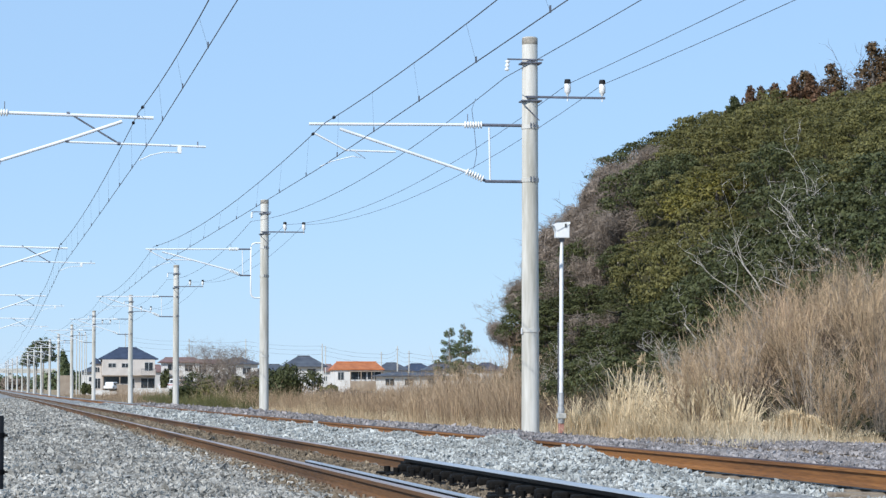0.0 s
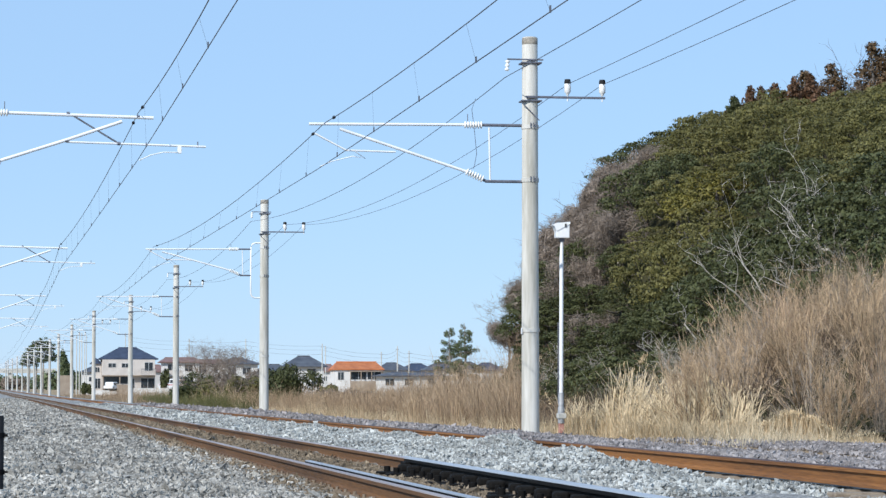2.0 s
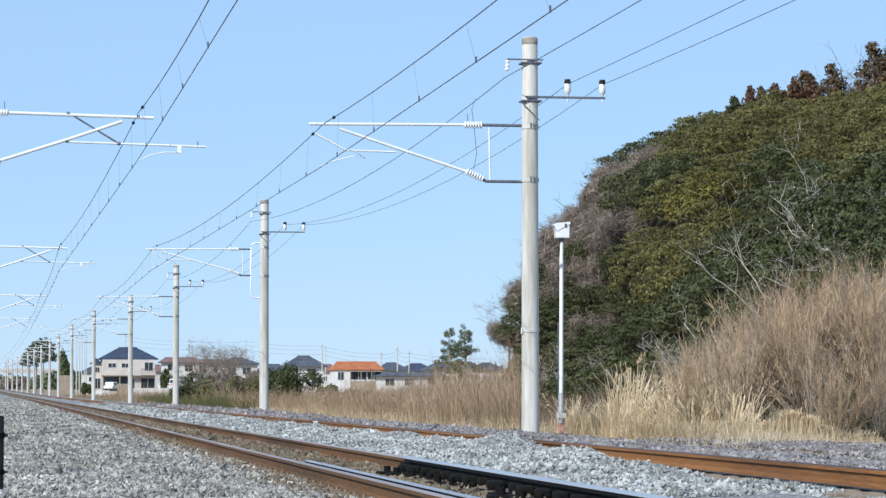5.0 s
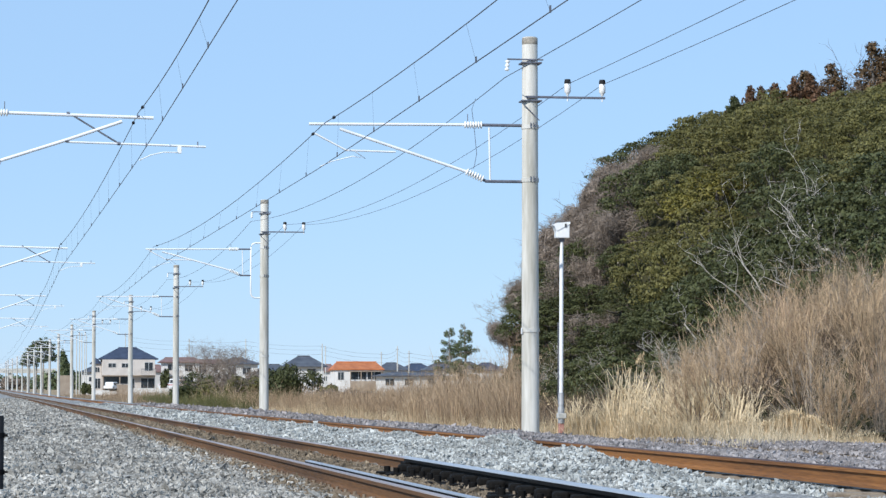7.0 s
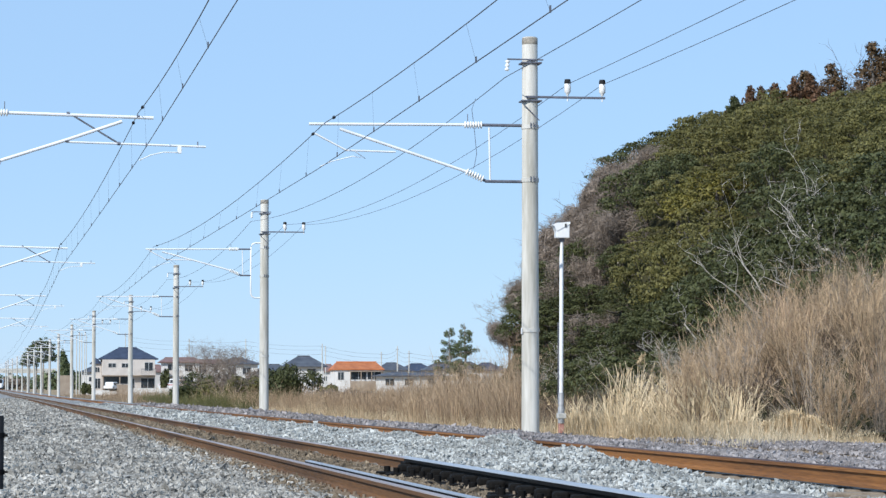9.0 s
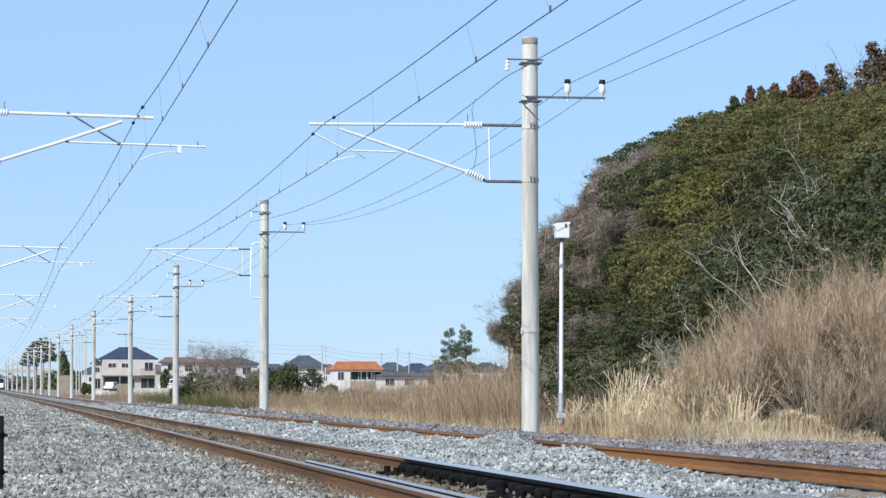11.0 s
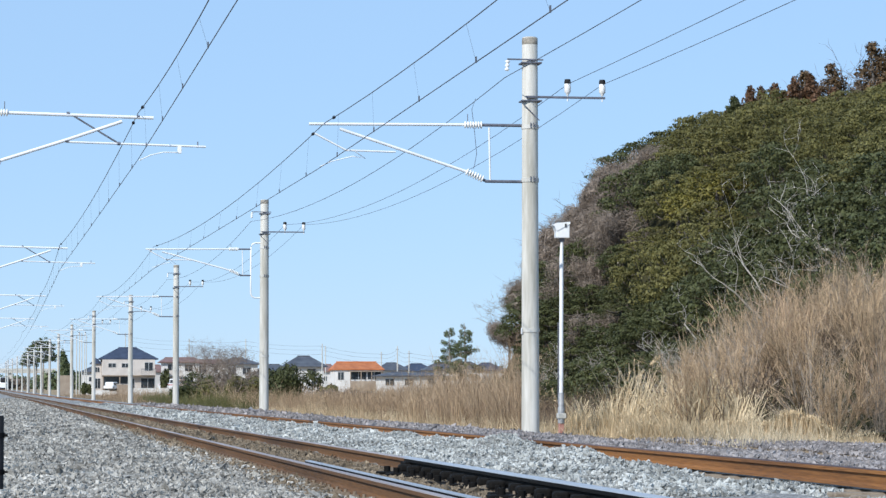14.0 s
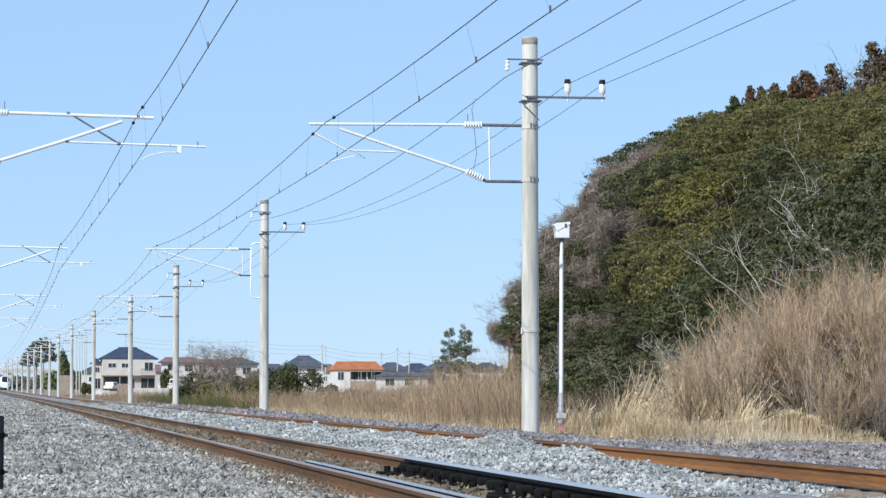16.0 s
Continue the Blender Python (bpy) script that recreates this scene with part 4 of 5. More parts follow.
# dark stems whose colour also holds the shade deep between the reeds
DARK_BRUSH = mat("gap_dark_stems", (0.055, 0.042, 0.032), (0.14, 0.10, 0.075), 0.5, 0.9, per="island", spread=0.4, fine=3, spec=0.2)
stalks("tangled_undergrowth", DARK_BRUSH, "dark tangled stems that also darken the gaps between the dry reeds", "brush", cover(40, 6000, 12.6, 22, 50, 80), 0.85, 0.55, 0.009, 5, 9, ground_z)


def straw_heap(u, y, w, h, seed):
    """A tussock of long dead blades that rise from the middle and hang over on all sides."""
    t = thing("straw_tussock", Matrix.Translation(on_hill(u, y)), "slumped pale tussock of dead grass", "grass", "tussocks of dead grass")
    rng = np.random.default_rng(seed)
    n = 1500
    a = rng.uniform(0, 6.283, n)
    foot = np.stack([rng.normal(0, w * 0.22, n), rng.normal(0, w * 0.15, n), np.full(n, -0.05)], 1)
    out = np.stack([np.cos(a), np.sin(a) * 0.7, np.zeros(n)], 1) * (w * rng.uniform(0.08, 0.38, n))[:, None]
    top = h * rng.uniform(0.45, 1.05, n)
    up = np.array([0, 0, 1.0])
    p1 = foot + out * 0.35 + up * (top * 0.85)[:, None]
    p2 = foot + out * 0.85 + up * (top * rng.uniform(0.8, 1.0, n))[:, None]
    p3 = foot + out * 1.45 + up * (top * rng.uniform(0.1, 0.6, n))[:, None]
    side = np.cross(out, up)
    side = side / np.linalg.norm(side, axis=1)[:, None] * 0.004 + np.array([0.002, 0, 0.002])
    V = np.stack([foot - side, foot + side, p1 - side, p1 + side, p2 - side, p2 + side, p3 - side * 0.3, p3 + side * 0.3], 1)
    F = (np.arange(n) * 8)[:, None, None] + np.array([(0, 1, 3, 2), (2, 3, 5, 4), (4, 5, 7, 6)])[None]
    tagged(part("stalk_tuft", from_arrays("stalk_tuft", V.reshape(-1, 3), F.reshape(-1, 4)), PALE_STRAW, t), kind="stuff")


for n, (u, y, w, h) in enumerate(((13.72, 47.3, 0.44, 0.60), (13.98, 47.2, 0.36, 0.50), (13.45, 47.8, 0.42, 0.40), (14.3, 47.4, 0.36, 0.34), (13.0, 50.0, 0.4, 0.36), (12.3, 53, 0.4, 0.3), (13.2, 49.2, 0.4, 0.36), (12.7, 51.5, 0.4, 0.3))):
    straw_heap(u, y, w, h, 70 + n)


# ---- houses and far things ----
WALL = {
    "cream": mat("cream_render", (0.50, 0.455, 0.415), (0.62, 0.575, 0.53), 0.8, 0.9, bump=0.1, fine=20),
    "white": mat("white_render", (0.60, 0.59, 0.57), (0.72, 0.71, 0.69), 0.8, 0.9, bump=0.1, fine=20),
    "grey": mat("grey_siding", (0.42, 0.41, 0.40), (0.54, 0.53, 0.51), 0.8, 0.9, bump=0.1, fine=20),
    "brown": mat("brown_boards", (0.26, 0.20, 0.15), (0.38, 0.31, 0.24), 0.8, 0.9, bump=0.1, fine=20),
}
ROOF = {
    "navy": mat("dark_blue_tiles", (0.022, 0.030, 0.055), (0.05, 0.065, 0.11), 1.0, 0.55, bump=0.4, fine=6),
    "slate": mat("dark_grey_tiles", (0.045, 0.05, 0.065), (0.10, 0.11, 0.13), 1.0, 0.6, bump=0.4, fine=6),
    "orange": mat("orange_tiles", (0.34, 0.10, 0.03), (0.52, 0.18, 0.06), 1.0, 0.7, bump=0.4, fine=6),
    "terracotta": mat("faded_red_tiles", (0.15, 0.085, 0.075), (0.25, 0.15, 0.13), 1.0, 0.7, bump=0.4, fine=6),
}
GLASS = mat("dark_window_glass", (0.02, 0.025, 0.03), (0.05, 0.06, 0.07), 0.5, 0.12, spec=0.8)
FRAME = mat("window_frame_metal", (0.50, 0.50, 0.50), (0.62, 0.62, 0.62), 1.0, 0.5, 0.2)


def hip_roof(w, d, z, h, over, ridge):
    """A hipped tile roof with eaves of some thickness."""
    bm = bmesh.new()
    a, b, r = w / 2 + over, d / 2 + over, w / 2 * ridge
    lo = [bm.verts.new(p) for p in ((-a, -b, z - 0.15), (a, -b, z - 0.15), (a, b, z - 0.15), (-a, b, z - 0.15))]
    hi = [bm.verts.new(p) for p in ((-a, -b, z), (a, -b, z), (a, b, z), (-a, b, z))]
    t = [bm.verts.new(p) for p in ((-r, 0, z + h), (r, 0, z + h))]
    bm.faces.new(lo[::-1])
    for i in range(4):
        bm.faces.new((lo[i], lo[(i + 1) % 4], hi[(i + 1) % 4], hi[i]))
    bm.faces.new((hi[0], hi[1], t[1], t[0])), bm.faces.new((hi[2], hi[3], t[0], t[1]))
    bm.faces.new((hi[1], hi[2], t[1])), bm.faces.new((hi[3], hi[0], t[0]))
    return bm


def add_window(parent, x, y, z, w, h):
    o = part("window", boxed((x - w / 2, y - 0.05, z - h / 2), (x + w / 2, y + 0.03, z + h / 2), 0.01), FRAME, parent)
    for s in (-1, 1):
        cx = x + s * w / 4
        part("pane", boxed((cx - w / 4 + 0.04, y - 0.062, z - h / 2 + 0.05), (cx + w / 4 - 0.04, y - 0.052, z + h / 2 - 0.05)), GLASS, o)
    return o


def make_house(spot, w, d, eave, roof_h, wall, roof, label, turn=0.0, windows=(), ridge=0.35, over=0.6, group="houses beyond the field"):
    """Origin at the middle of the ground floor; the front faces -y."""
    t = thing("house", Matrix.Translation(spot) @ Matrix.Rotation(radians(turn), 4, "Z"), label, "house", group)
    part("wall", boxed((-w / 2, -d / 2, -1.5), (w / 2, d / 2, eave), 0.03), WALL[wall], t)
    r = part("roof", hip_roof(w, d, eave + 0.15, roof_h, over, ridge), ROOF[roof], t)
    part("ridge_cap", tubed([(-w / 2 * ridge, 0, eave + 0.15 + roof_h), (w / 2 * ridge, 0, eave + 0.15 + roof_h)], 0.13, 6), ROOF[roof], r)
    for x, z, ww, hh in windows:
        add_window(t, x, -d / 2, z, ww, hh)
    return t


def far_spot(x, y, dist):
    """The place on a bearing x, y (hundredths of the view's half width and slopes) at a distance along the line."""
    return Vector(((x - 25) / 4845 * dist, dist, 0.95 + (699 - y) / 4845 * dist))


def make_balcony(house, x0, x1, y, z):
    b = part("balcony", boxed((x0, y - 1.1, z), (x1, y, z + 0.12), 0.02), WALL["cream"], house)
    part("railing", boxed((x0, y - 1.1, z + 0.12), (x1, y - 1.02, z + 1.05), 0.02), WALL["cream"], b)


h1 = make_house(far_spot(224, 692, 470), 9.6, 8, 5.5, 1.95, "cream", "navy", "cream two-storey house with a dark blue hipped roof", windows=((3.5, 1.35, 2.5, 1.8), (0.6, 1.2, 0.9, 1.9)))
h1.matrix_basis = Matrix.Translation((-0.2, 0, 0)) @ h1.matrix_basis @ Matrix.Diagonal((0.93, 1, 0.97, 1))
upper = part("upper_storey", boxed((-4.75, -5.0, 2.72), (4.75, -4.0, 5.45), 0.03), WALL["cream"], h1)
part("beam", boxed((-4.8, -5.06, 2.55), (4.8, -4.0, 2.715), 0.02), WALL["brown"], h1)
for x, z, w, h in ((-3.0, 4.45, 1.4, 0.75), (-0.6, 4.45, 1.4, 0.75), (3.6, 4.25, 1.5, 1.5)):
    add_window(upper, x, -5.0, z, w, h)
balcony = part("balcony", boxed((2.2, -6.0, 2.72), (4.9, -5.06, 2.84), 0.02), WALL["cream"], h1)
part("top_rail", boxed((2.2, -6.02, 3.78), (4.9, -5.96, 3.85), 0.01), ROOF["slate"], balcony)
for k in range(16):
    part("baluster", boxed((2.22 + 0.176 * k, -6.01, 2.84), (2.26 + 0.176 * k, -5.97, 3.78)), ROOF["slate"], balcony)
part("balcony_side", boxed((4.8, -5.96, 2.84), (4.88, -5.06, 3.8), 0.01), WALL["cream"], balcony)
# no real opening: a dark panel on the wall paints the carport's shade
part("carport_shade_panel", boxed((-4.5, -4.06, 0.0), (-0.1, -3.9, 2.5), 0.02), GLASS, h1, "dark panel standing for the carport's shaded inside")
for x in (-4.6, -1.6, 0.0):
    part("porch_post", boxed((x - 0.09, -4.95, -1.0), (x + 0.09, -4.75, 2.55), 0.01), WALL["brown"], h1)
part("side_wing", boxed((-6.3, -3.2, -1.5), (-4.82, 3.0, 4.7), 0.03), WALL["cream"], h1)
wing_roof = part("side_roof", hip_roof(1.5, 6.4, 4.85, 0.9, 0.25, 0.2), ROOF["navy"], h1)
wing_roof.matrix_basis = Matrix.Translation((-5.8, -0.1, 0))
add_window(h1, -5.6, -3.2, 3.7, 0.8, 0.9)
add_window(h1, -5.55, -3.2, 1.3, 1.0, 1.8)
h2 = make_house(far_spot(314, 690, 480), 6.2, 7, 4.7, 0.75, "white", "terracotta", "white two-storey house with a faded red roof", ridge=0.86, windows=((-1.6, 3.8, 1.5, 1.3), (1.3, 3.8, 1.4, 1.2), (-1.4, 1.2, 1.6, 1.7), (1.5, 1.2, 1.2, 1.2)))
make_balcony(h2, -2.8, 0.2, -3.5, 2.3)
make_house(far_spot(365, 690, 490), 5.6, 7, 4.6, 0.6, "white", "terracotta", "white two-storey house with a faded red roof", ridge=0.86, windows=((-1.5, 3.6, 1.5, 1.3), (1.3, 3.6, 1.4, 1.2), (-1.4, 1.2, 1.6, 1.6)))
make_house(far_spot(415, 690, 470), 6.4, 7, 4.3, 1.0, "white", "slate", "pale house with a grey roof behind bushes", windows=((-1.2, 3.2, 1.4, 1.2), (1.3, 3.2, 1.4, 1.2)))
make_house(far_spot(533, 686, 430), 5.6, 7, 3.2, 1.6, "white", "slate", "white house with a dark grey hipped roof", windows=((0.9, 2.4, 1.3, 1.1), (1.6, 0.8, 1.5, 1.6)))
low_house = make_house(far_spot(627, 686, 400), 6.9, 7, 2.55, 1.05, "white", "orange", "low white house with a bright orange tiled roof", windows=((-2.7, 1.7, 0.9, 1.2), (-0.1, 1.75, 2.3, 1.15), (2.2, 1.75, 2.0, 1.15)), ridge=0.86, over=0.25)
part("veranda_panel", boxed((-1.4, -4.3, -0.5), (3.4, -4.15, 0.95), 0.02), WALL["brown"], low_house, "brown boarded veranda front")
part("veranda_beam", boxed((-1.45, -4.3, 2.3), (3.45, -3.5, 2.42), 0.02), WALL["brown"], low_house)
for x in (-1.35, 0.2, 1.75, 3.3):
    part("veranda_post", boxed((x - 0.06, -4.28, 0.95), (x + 0.06, -4.16, 2.3), 0.01), WALL["brown"], low_house)
make_house(far_spot(702, 690, 390), 5.6, 6, 1.9, 0.5, "white", "slate", "low white house with a flat dark roof", windows=((-1.6, 1.1, 1.3, 1.0), (1.2, 1.1, 1.3, 1.0)))
make_house(far_spot(745, 688, 420), 4.6, 6, 1.9, 0.5, "cream", "slate", "low pale house with a dark roof", windows=((-1.1, 1.1, 1.2, 1.0), (1.1, 1.1, 1.2, 1.0)))
for x, dist, w, roof, wall in ((690, 560, 6, "slate", "grey"), (735, 580, 7, "navy", "white"), (778, 560, 6.5, "slate", "cream"), (826, 540, 6, "slate", "white"), (862, 560, 6, "navy", "grey"), (575, 600, 5, "terracotta", "white"), (480, 600, 7, "slate", "grey"),
                               (268, 620, 8, "terracotta", "grey"), (172, 640, 8, "slate", "white")):
    make_house(far_spot(x, 688, dist), w, 7, 3.7, 1.5, wall, roof, {"slate": "distant house with a dark grey roof", "navy": "distant house with a dark blue roof", "terracotta": "distant house with a faded red roof"}[roof],
               windows=((-w * 0.22, 2.2, 1.3, 1.1), (w * 0.22, 2.2, 1.3, 1.1)))


def garden_wall(x0, x1, y, dist, h, material, label):
    a, b = far_spot(x0, y, dist), far_spot(x1, y, dist)
    t = thing("garden_wall", Matrix.Translation(a), label, "garden wall")
    L = b.x - a.x
    part("panel", boxed((0, 0, -0.8), (L, 0.15, h), 0.02), material, t)
    part("coping", boxed((-0.03, -0.03, h), (L + 0.03, 0.18, h + 0.08), 0.015), material, t)
    return t


def parked_car(x, y, dist, length, height, paint, label, turn=0.0, name="parked_car", category="car"):
    """A car side-on: body, glazed cabin, wheels and lights; the nose points to -x."""
    t = thing(name, Matrix.Translation(far_spot(x, y, dist)) @ Matrix.Rotation(radians(turn), 4, "Z"), label, category)
    h = length / 2
    part("body", boxed((-h, -0.82, 0.28), (h, 0.82, height * 0.58), 0.12), paint, t)
    cabin = part("cabin", boxed((-h * 0.55, -0.74, height * 0.56), (h * 0.9, 0.74, height), 0.14), paint, t)
    for a, b in ((-0.48, -0.04), (0.02, 0.42), (0.48, 0.84)):
        part("window", boxed((h * a, -0.756, height * 0.63), (h * b, 0.756, height * 0.9), 0.01), GLASS, cabin)
    for a in (-0.62, 0.62):
        for side in (-1, 1):
            w = part("wheel", tubed([(h * a, side * 0.68, 0.31), (h * a, side * 0.84, 0.31)], 0.31, 16), M["black"], t)
            part("rim", tubed([(h * a, side * 0.84, 0.31), (h * a, side * 0.852, 0.31)], 0.18, 12), M["galv"], w)
    for side in (-1, 1):
        part("headlight", boxed((-h - 0.01, side * 0.55 - 0.18, 0.6), (-h + 0.1, side * 0.55 + 0.18, 0.78), 0.03), M["porcelain"], t)
    return t


parked_car(193, 691, 462, 3.0, 1.4, M["white"], "small white car parked under the house", 70)
van = parked_car(296, 691, 462, 3.9, 1.95, M["white"], "white van with a red band parked beside the house", 0, "parked_van", "van")
part("band", boxed((-1.9, -0.832, 0.86), (1.9, -0.822, 1.0)), mat("red_band_paint", (0.42, 0.05, 0.05), (0.52, 0.08, 0.07), 2, 0.4), van)


def gatepost(x, y, dist):
    t = thing("gatepost", Matrix.Translation(far_spot(x, y, dist)), "beige rendered gatepost before the house", "gatepost", "gateposts before the house")
    part("shaft", boxed((-0.5, -0.2, -0.6), (0.5, 0.2, 1.15), 0.02), WALL["brown"], t)
    part("coping", boxed((-0.55, -0.25, 1.15), (0.55, 0.25, 1.23), 0.02), WALL["cream"], t)


gatepost(209, 693, 452)
gatepost(219, 693, 452)
garden_wall(232, 305, 696, 440, 0.75, WALL["white"], "low white garden wall before the houses")
garden_wall(150, 190, 696, 450, 0.4, WALL["white"], "low white garden wall before the houses")
garden_wall(104, 128, 698, 420, 2.8, WALL["brown"], "brown board fence beside the line")


def utility_pole(x, top, dist, label="thin grey utility pole among the houses"):
    base, head = far_spot(x, 690, dist), far_spot(x, top, dist)
    H = head.z - base.z
    t = thing("utility_pole", Matrix.Translation(base), label, "utility pole", "utility poles among the houses")
    part("shaft", tubed([(0, 0, -1), (0, 0, H)], [0.11, 0.07], 8), M["concrete"], t)
    for z in (0.5,):
        part("cross_arm", boxed((-0.22, -0.04, H - z), (0.22, 0.04, H - z + 0.06), 0.01), M["steel_dark"], t)
    return t


for x, top, dist in ((218, 590, 560), (330, 600, 540), (430, 600, 540), (566, 608, 420), (572, 612, 520), (672, 622, 420), (701, 612, 400), (722, 620, 410), (142, 590, 500), (150, 594, 560), (133, 594, 480), (138, 588, 520), (147, 600, 540)):
    utility_pole(x, top, dist)


def power_cable(points):
    """A slack cable from pole top to pole top; points: bearing, height, distance."""
    tops = [far_spot(*p) for p in points]
    pts = []
    for a, b in zip(tops, tops[1:]):
        for k in range(6):
            f = k / 6
            pts.append(a.lerp(b, f) - Vector((0, 0, 0.35 * 4 * f * (1 - f))))
    pts.append(tops[-1])
    tagged(part("power_cable", tubed(pts, 0.013, 4), M["wire"], None, "thin slack power cable between the utility poles"), category="power cable", group="power cables")


for drop in (0, 7, 15):
    power_cable([(218, 596 + drop, 560), (330, 604 + drop, 540), (430, 604 + drop, 540), (566, 612 + drop, 420), (672, 626 + drop, 420), (701, 618 + drop, 400), (722, 624 + drop, 410), (862, 634 + drop, 420)])


def shrub(spot, w, h, seed, material, label, count=2600, size=0.12, name="shrub"):
    t = thing(name, Matrix.Translation(spot), label, "shrub", "shrubs beside the field")
    rng = random.Random(seed)
    lobes = [((rng.uniform(-0.5, 0.5) * w, rng.uniform(-0.4, 0.4) * w * 0.6, h * rng.uniform(0.25, 0.72)), (w * rng.uniform(0.16, 0.28), w * 0.22, h * rng.uniform(0.22, 0.34))) for _ in range(11)]
    bm = bmesh.new()
    for c, _ in lobes[:6]:
        tube(bm, [(c[0] * 0.3, c[1] * 0.3, -0.2), c], [0.05, 0.02], 5)
    part("twig_mass", bm, BARK, t)
    part("crown", leaf_cloud("crown", lobes, count, size, seed), material, t)
    return t


def low(x, y, dist):
    p = far_spot(x, y, dist)
    return Vector((p.x, dist, rise(dist) - 0.1))


shrub(low(352, 700, 190), 3.2, 1.7, 1, LEAF["dark"], "dark green shrub beside the line", 5000, 0.075)
shrub(low(398, 700, 185), 3.6, 2.2, 2, LEAF["olive"], "olive green shrub beside the line", 6000, 0.075)
shrub(low(437, 700, 180), 2.6, 2.3, 3, LEAF["olive"], "olive green shrub beside the line", 5000, 0.075)
shrub(low(335, 700, 192), 2.2, 2.2, 10, TWIG, "twiggy grey-brown shrub beside the line", 3600, 0.07)
shrub(low(376, 700, 188), 3.0, 2.5, 12, LEAF["dark"], "dark green twiggy shrub beside the line", 5500, 0.07)
shrub(low(420, 700, 184), 2.8, 2.7, 13, TWIG, "twiggy grey-brown shrub beside the line", 4500, 0.07)
shrub(low(512, 700, 160), 2.9, 2.75, 4, LEAF["dark"], "rounded dark evergreen shrub", 9000, 0.06)
shrub(low(490, 700, 165), 2.0, 2.8, 5, LEAF["dark"], "rounded dark evergreen shrub", 6000, 0.06)
shrub(low(598, 700, 150), 2.4, 1.5, 41, TWIG, "twiggy grey-brown shrub in the field", 2600, 0.06)
shrub(low(640, 700, 160), 2.0, 1.5, 42, TWIG, "twiggy grey-brown shrub in the field", 2200, 0.06)
shrub(low(575, 700, 190), 1.6, 1.7, 6, LEAF["weed"], "light green shrub in the field", 1400)
shrub(low(150, 700, 430), 1.1, 2.3, 7, LEAF["dark"], "dark green garden shrub", 1400, 0.2)
shrub(low(288, 700, 455), 1.2, 5.0, 8, LEAF["dark"], "narrow dark green garden tree", 1400, 0.2)
shrub(low(118, 700, 560), 2.3, 9.8, 9, LEAF["pine"], "tall dark green tree beside the line", 3200, 0.26, "tree")
shrub(low(27, 700, 830), 5.0, 4.2, 31, TWIG, "bare brown bushes beside the far line", 2600, 0.2)
shrub(low(20, 700, 1000), 6.0, 5.0, 32, TWIG, "bare brown bushes beside the far line", 2600, 0.25)
for n, (x, dist, h) in enumerate(((385, 178, 2.6), (412, 176, 2.9), (432, 182, 2.2), (365, 190, 2.2))):
    b = bare_tree(50 + n, h, "leafless grey shrub beside the line", 0.04, 4, TWIG)
    b.matrix_basis = Matrix.Translation(low(x, 700, dist)) @ Matrix.Rotation(n * 1.3, 4, "Z")
for n, (x, dist, h) in enumerate(((372, 420, 7.8), (395, 425, 8.2), (350, 430, 7.0))):
    b = bare_tree(60 + n, h, "leafless brown tree behind the houses", 0.14, 5, TWIG, 0.0, 2200)
    b.matrix_basis = Matrix.Translation(low(x, 700, dist))


def pine(spot, height, seed, label, spread=0.22, lowest=0.26):
    """A pine with a bare lower trunk and flat tiers of needles."""
    rng = random.Random(seed)
    t = thing("pine_tree", Matrix.Translation(spot), label, "tree", "pine trees")
    bm = bmesh.new()
    tube(bm, [(0, 0, -1), (0.2, 0, height * 0.5), (0, 0, height)], [0.25, 0.17, 0.03], 7)
    lobes = []
    for i in range(44):
        f = rng.uniform(lowest, 1.0)
        w = height * spread * (1.12 - f) * rng.uniform(0.5, 1.2) + 0.15
        a = i * 2.4 + rng.uniform(-0.5, 0.5)
        c = (math.cos(a) * w, math.sin(a) * w, f * height)
        lobes.append((c, (w * 0.42 + 0.2, w * 0.42 + 0.2, 0.42)))
        tube(bm, [(0.1, 0, f * height - 0.4), c], [0.07, 0.02], 4)
    part("trunk", bm, BARK, t)
    part("crown", leaf_cloud("crown", lobes, 4600, 0.115, seed, 0.1, 0.2), LEAF["pine"], t)
    return t


pine(low(822, 690, 420), 11.6, 1, "tall dark pine standing in the field")
pine(low(794, 690, 425), 10.6, 2, "tall dark pine standing in the field")
for n, (x, h) in enumerate(((50, 9.8), (62, 11.4), (74, 12.3), (84, 11.8))):
    pine(low(x, 690, 600 + 6 * n), h, 4 + n, "broad dark pine beside the line", 0.34, 0.62)


# far woods close the horizon
def far_woods():
    rng = np.random.default_rng(9)
    lobes = []
    for i in range(420):
        d = rng.uniform(760, 1150)
        x = -0.02 * d + 0.30 * d * rng.random()
        r = rng.uniform(2.5, 5)
        lobes.append(((x, d, 3.0 + rise(d) + rng.uniform(-1.5, 1.2)), (r * 1.6, r, r * 0.8)))
    lobes = [l for l in lobes if l[0][0] > bend(l[0][1]) + 24]
    for i in range(70):
        lobes.append(((rng.uniform(-90, 70), rng.uniform(1500, 1650), 6.5 + rng.uniform(-2, 2.0)), (7, 5, 4.5)))
    me = leaf_cloud("far_woods", lobes, 40000, 0.85, 8)
    return part_stuff("far_woods", me, LEAF["pine"], "low dark woods far behind the houses", "woods")


far_woods()


def make_overbridge():
    y = 1450.0
    t = thing("road_bridge", Matrix.Translation(at_line(0, y, 0)), "pale concrete road bridge over the line", "bridge")
    deck = part("deck", boxed((-160, -5, 8.4), (40, 5, 9.6), 0.05), M["concrete"], t)
    part("parapet", boxed((-160, -5.2, 9.6), (40, -5.0, 10.7), 0.03), M["concrete"], deck)
    for x in (-90, -60, -30, -6, 16, 36):
        part("pier", boxed((x - 1, -4, -2), (x + 1, 4, 8.4), 0.1), M["concrete"], t)
    return t


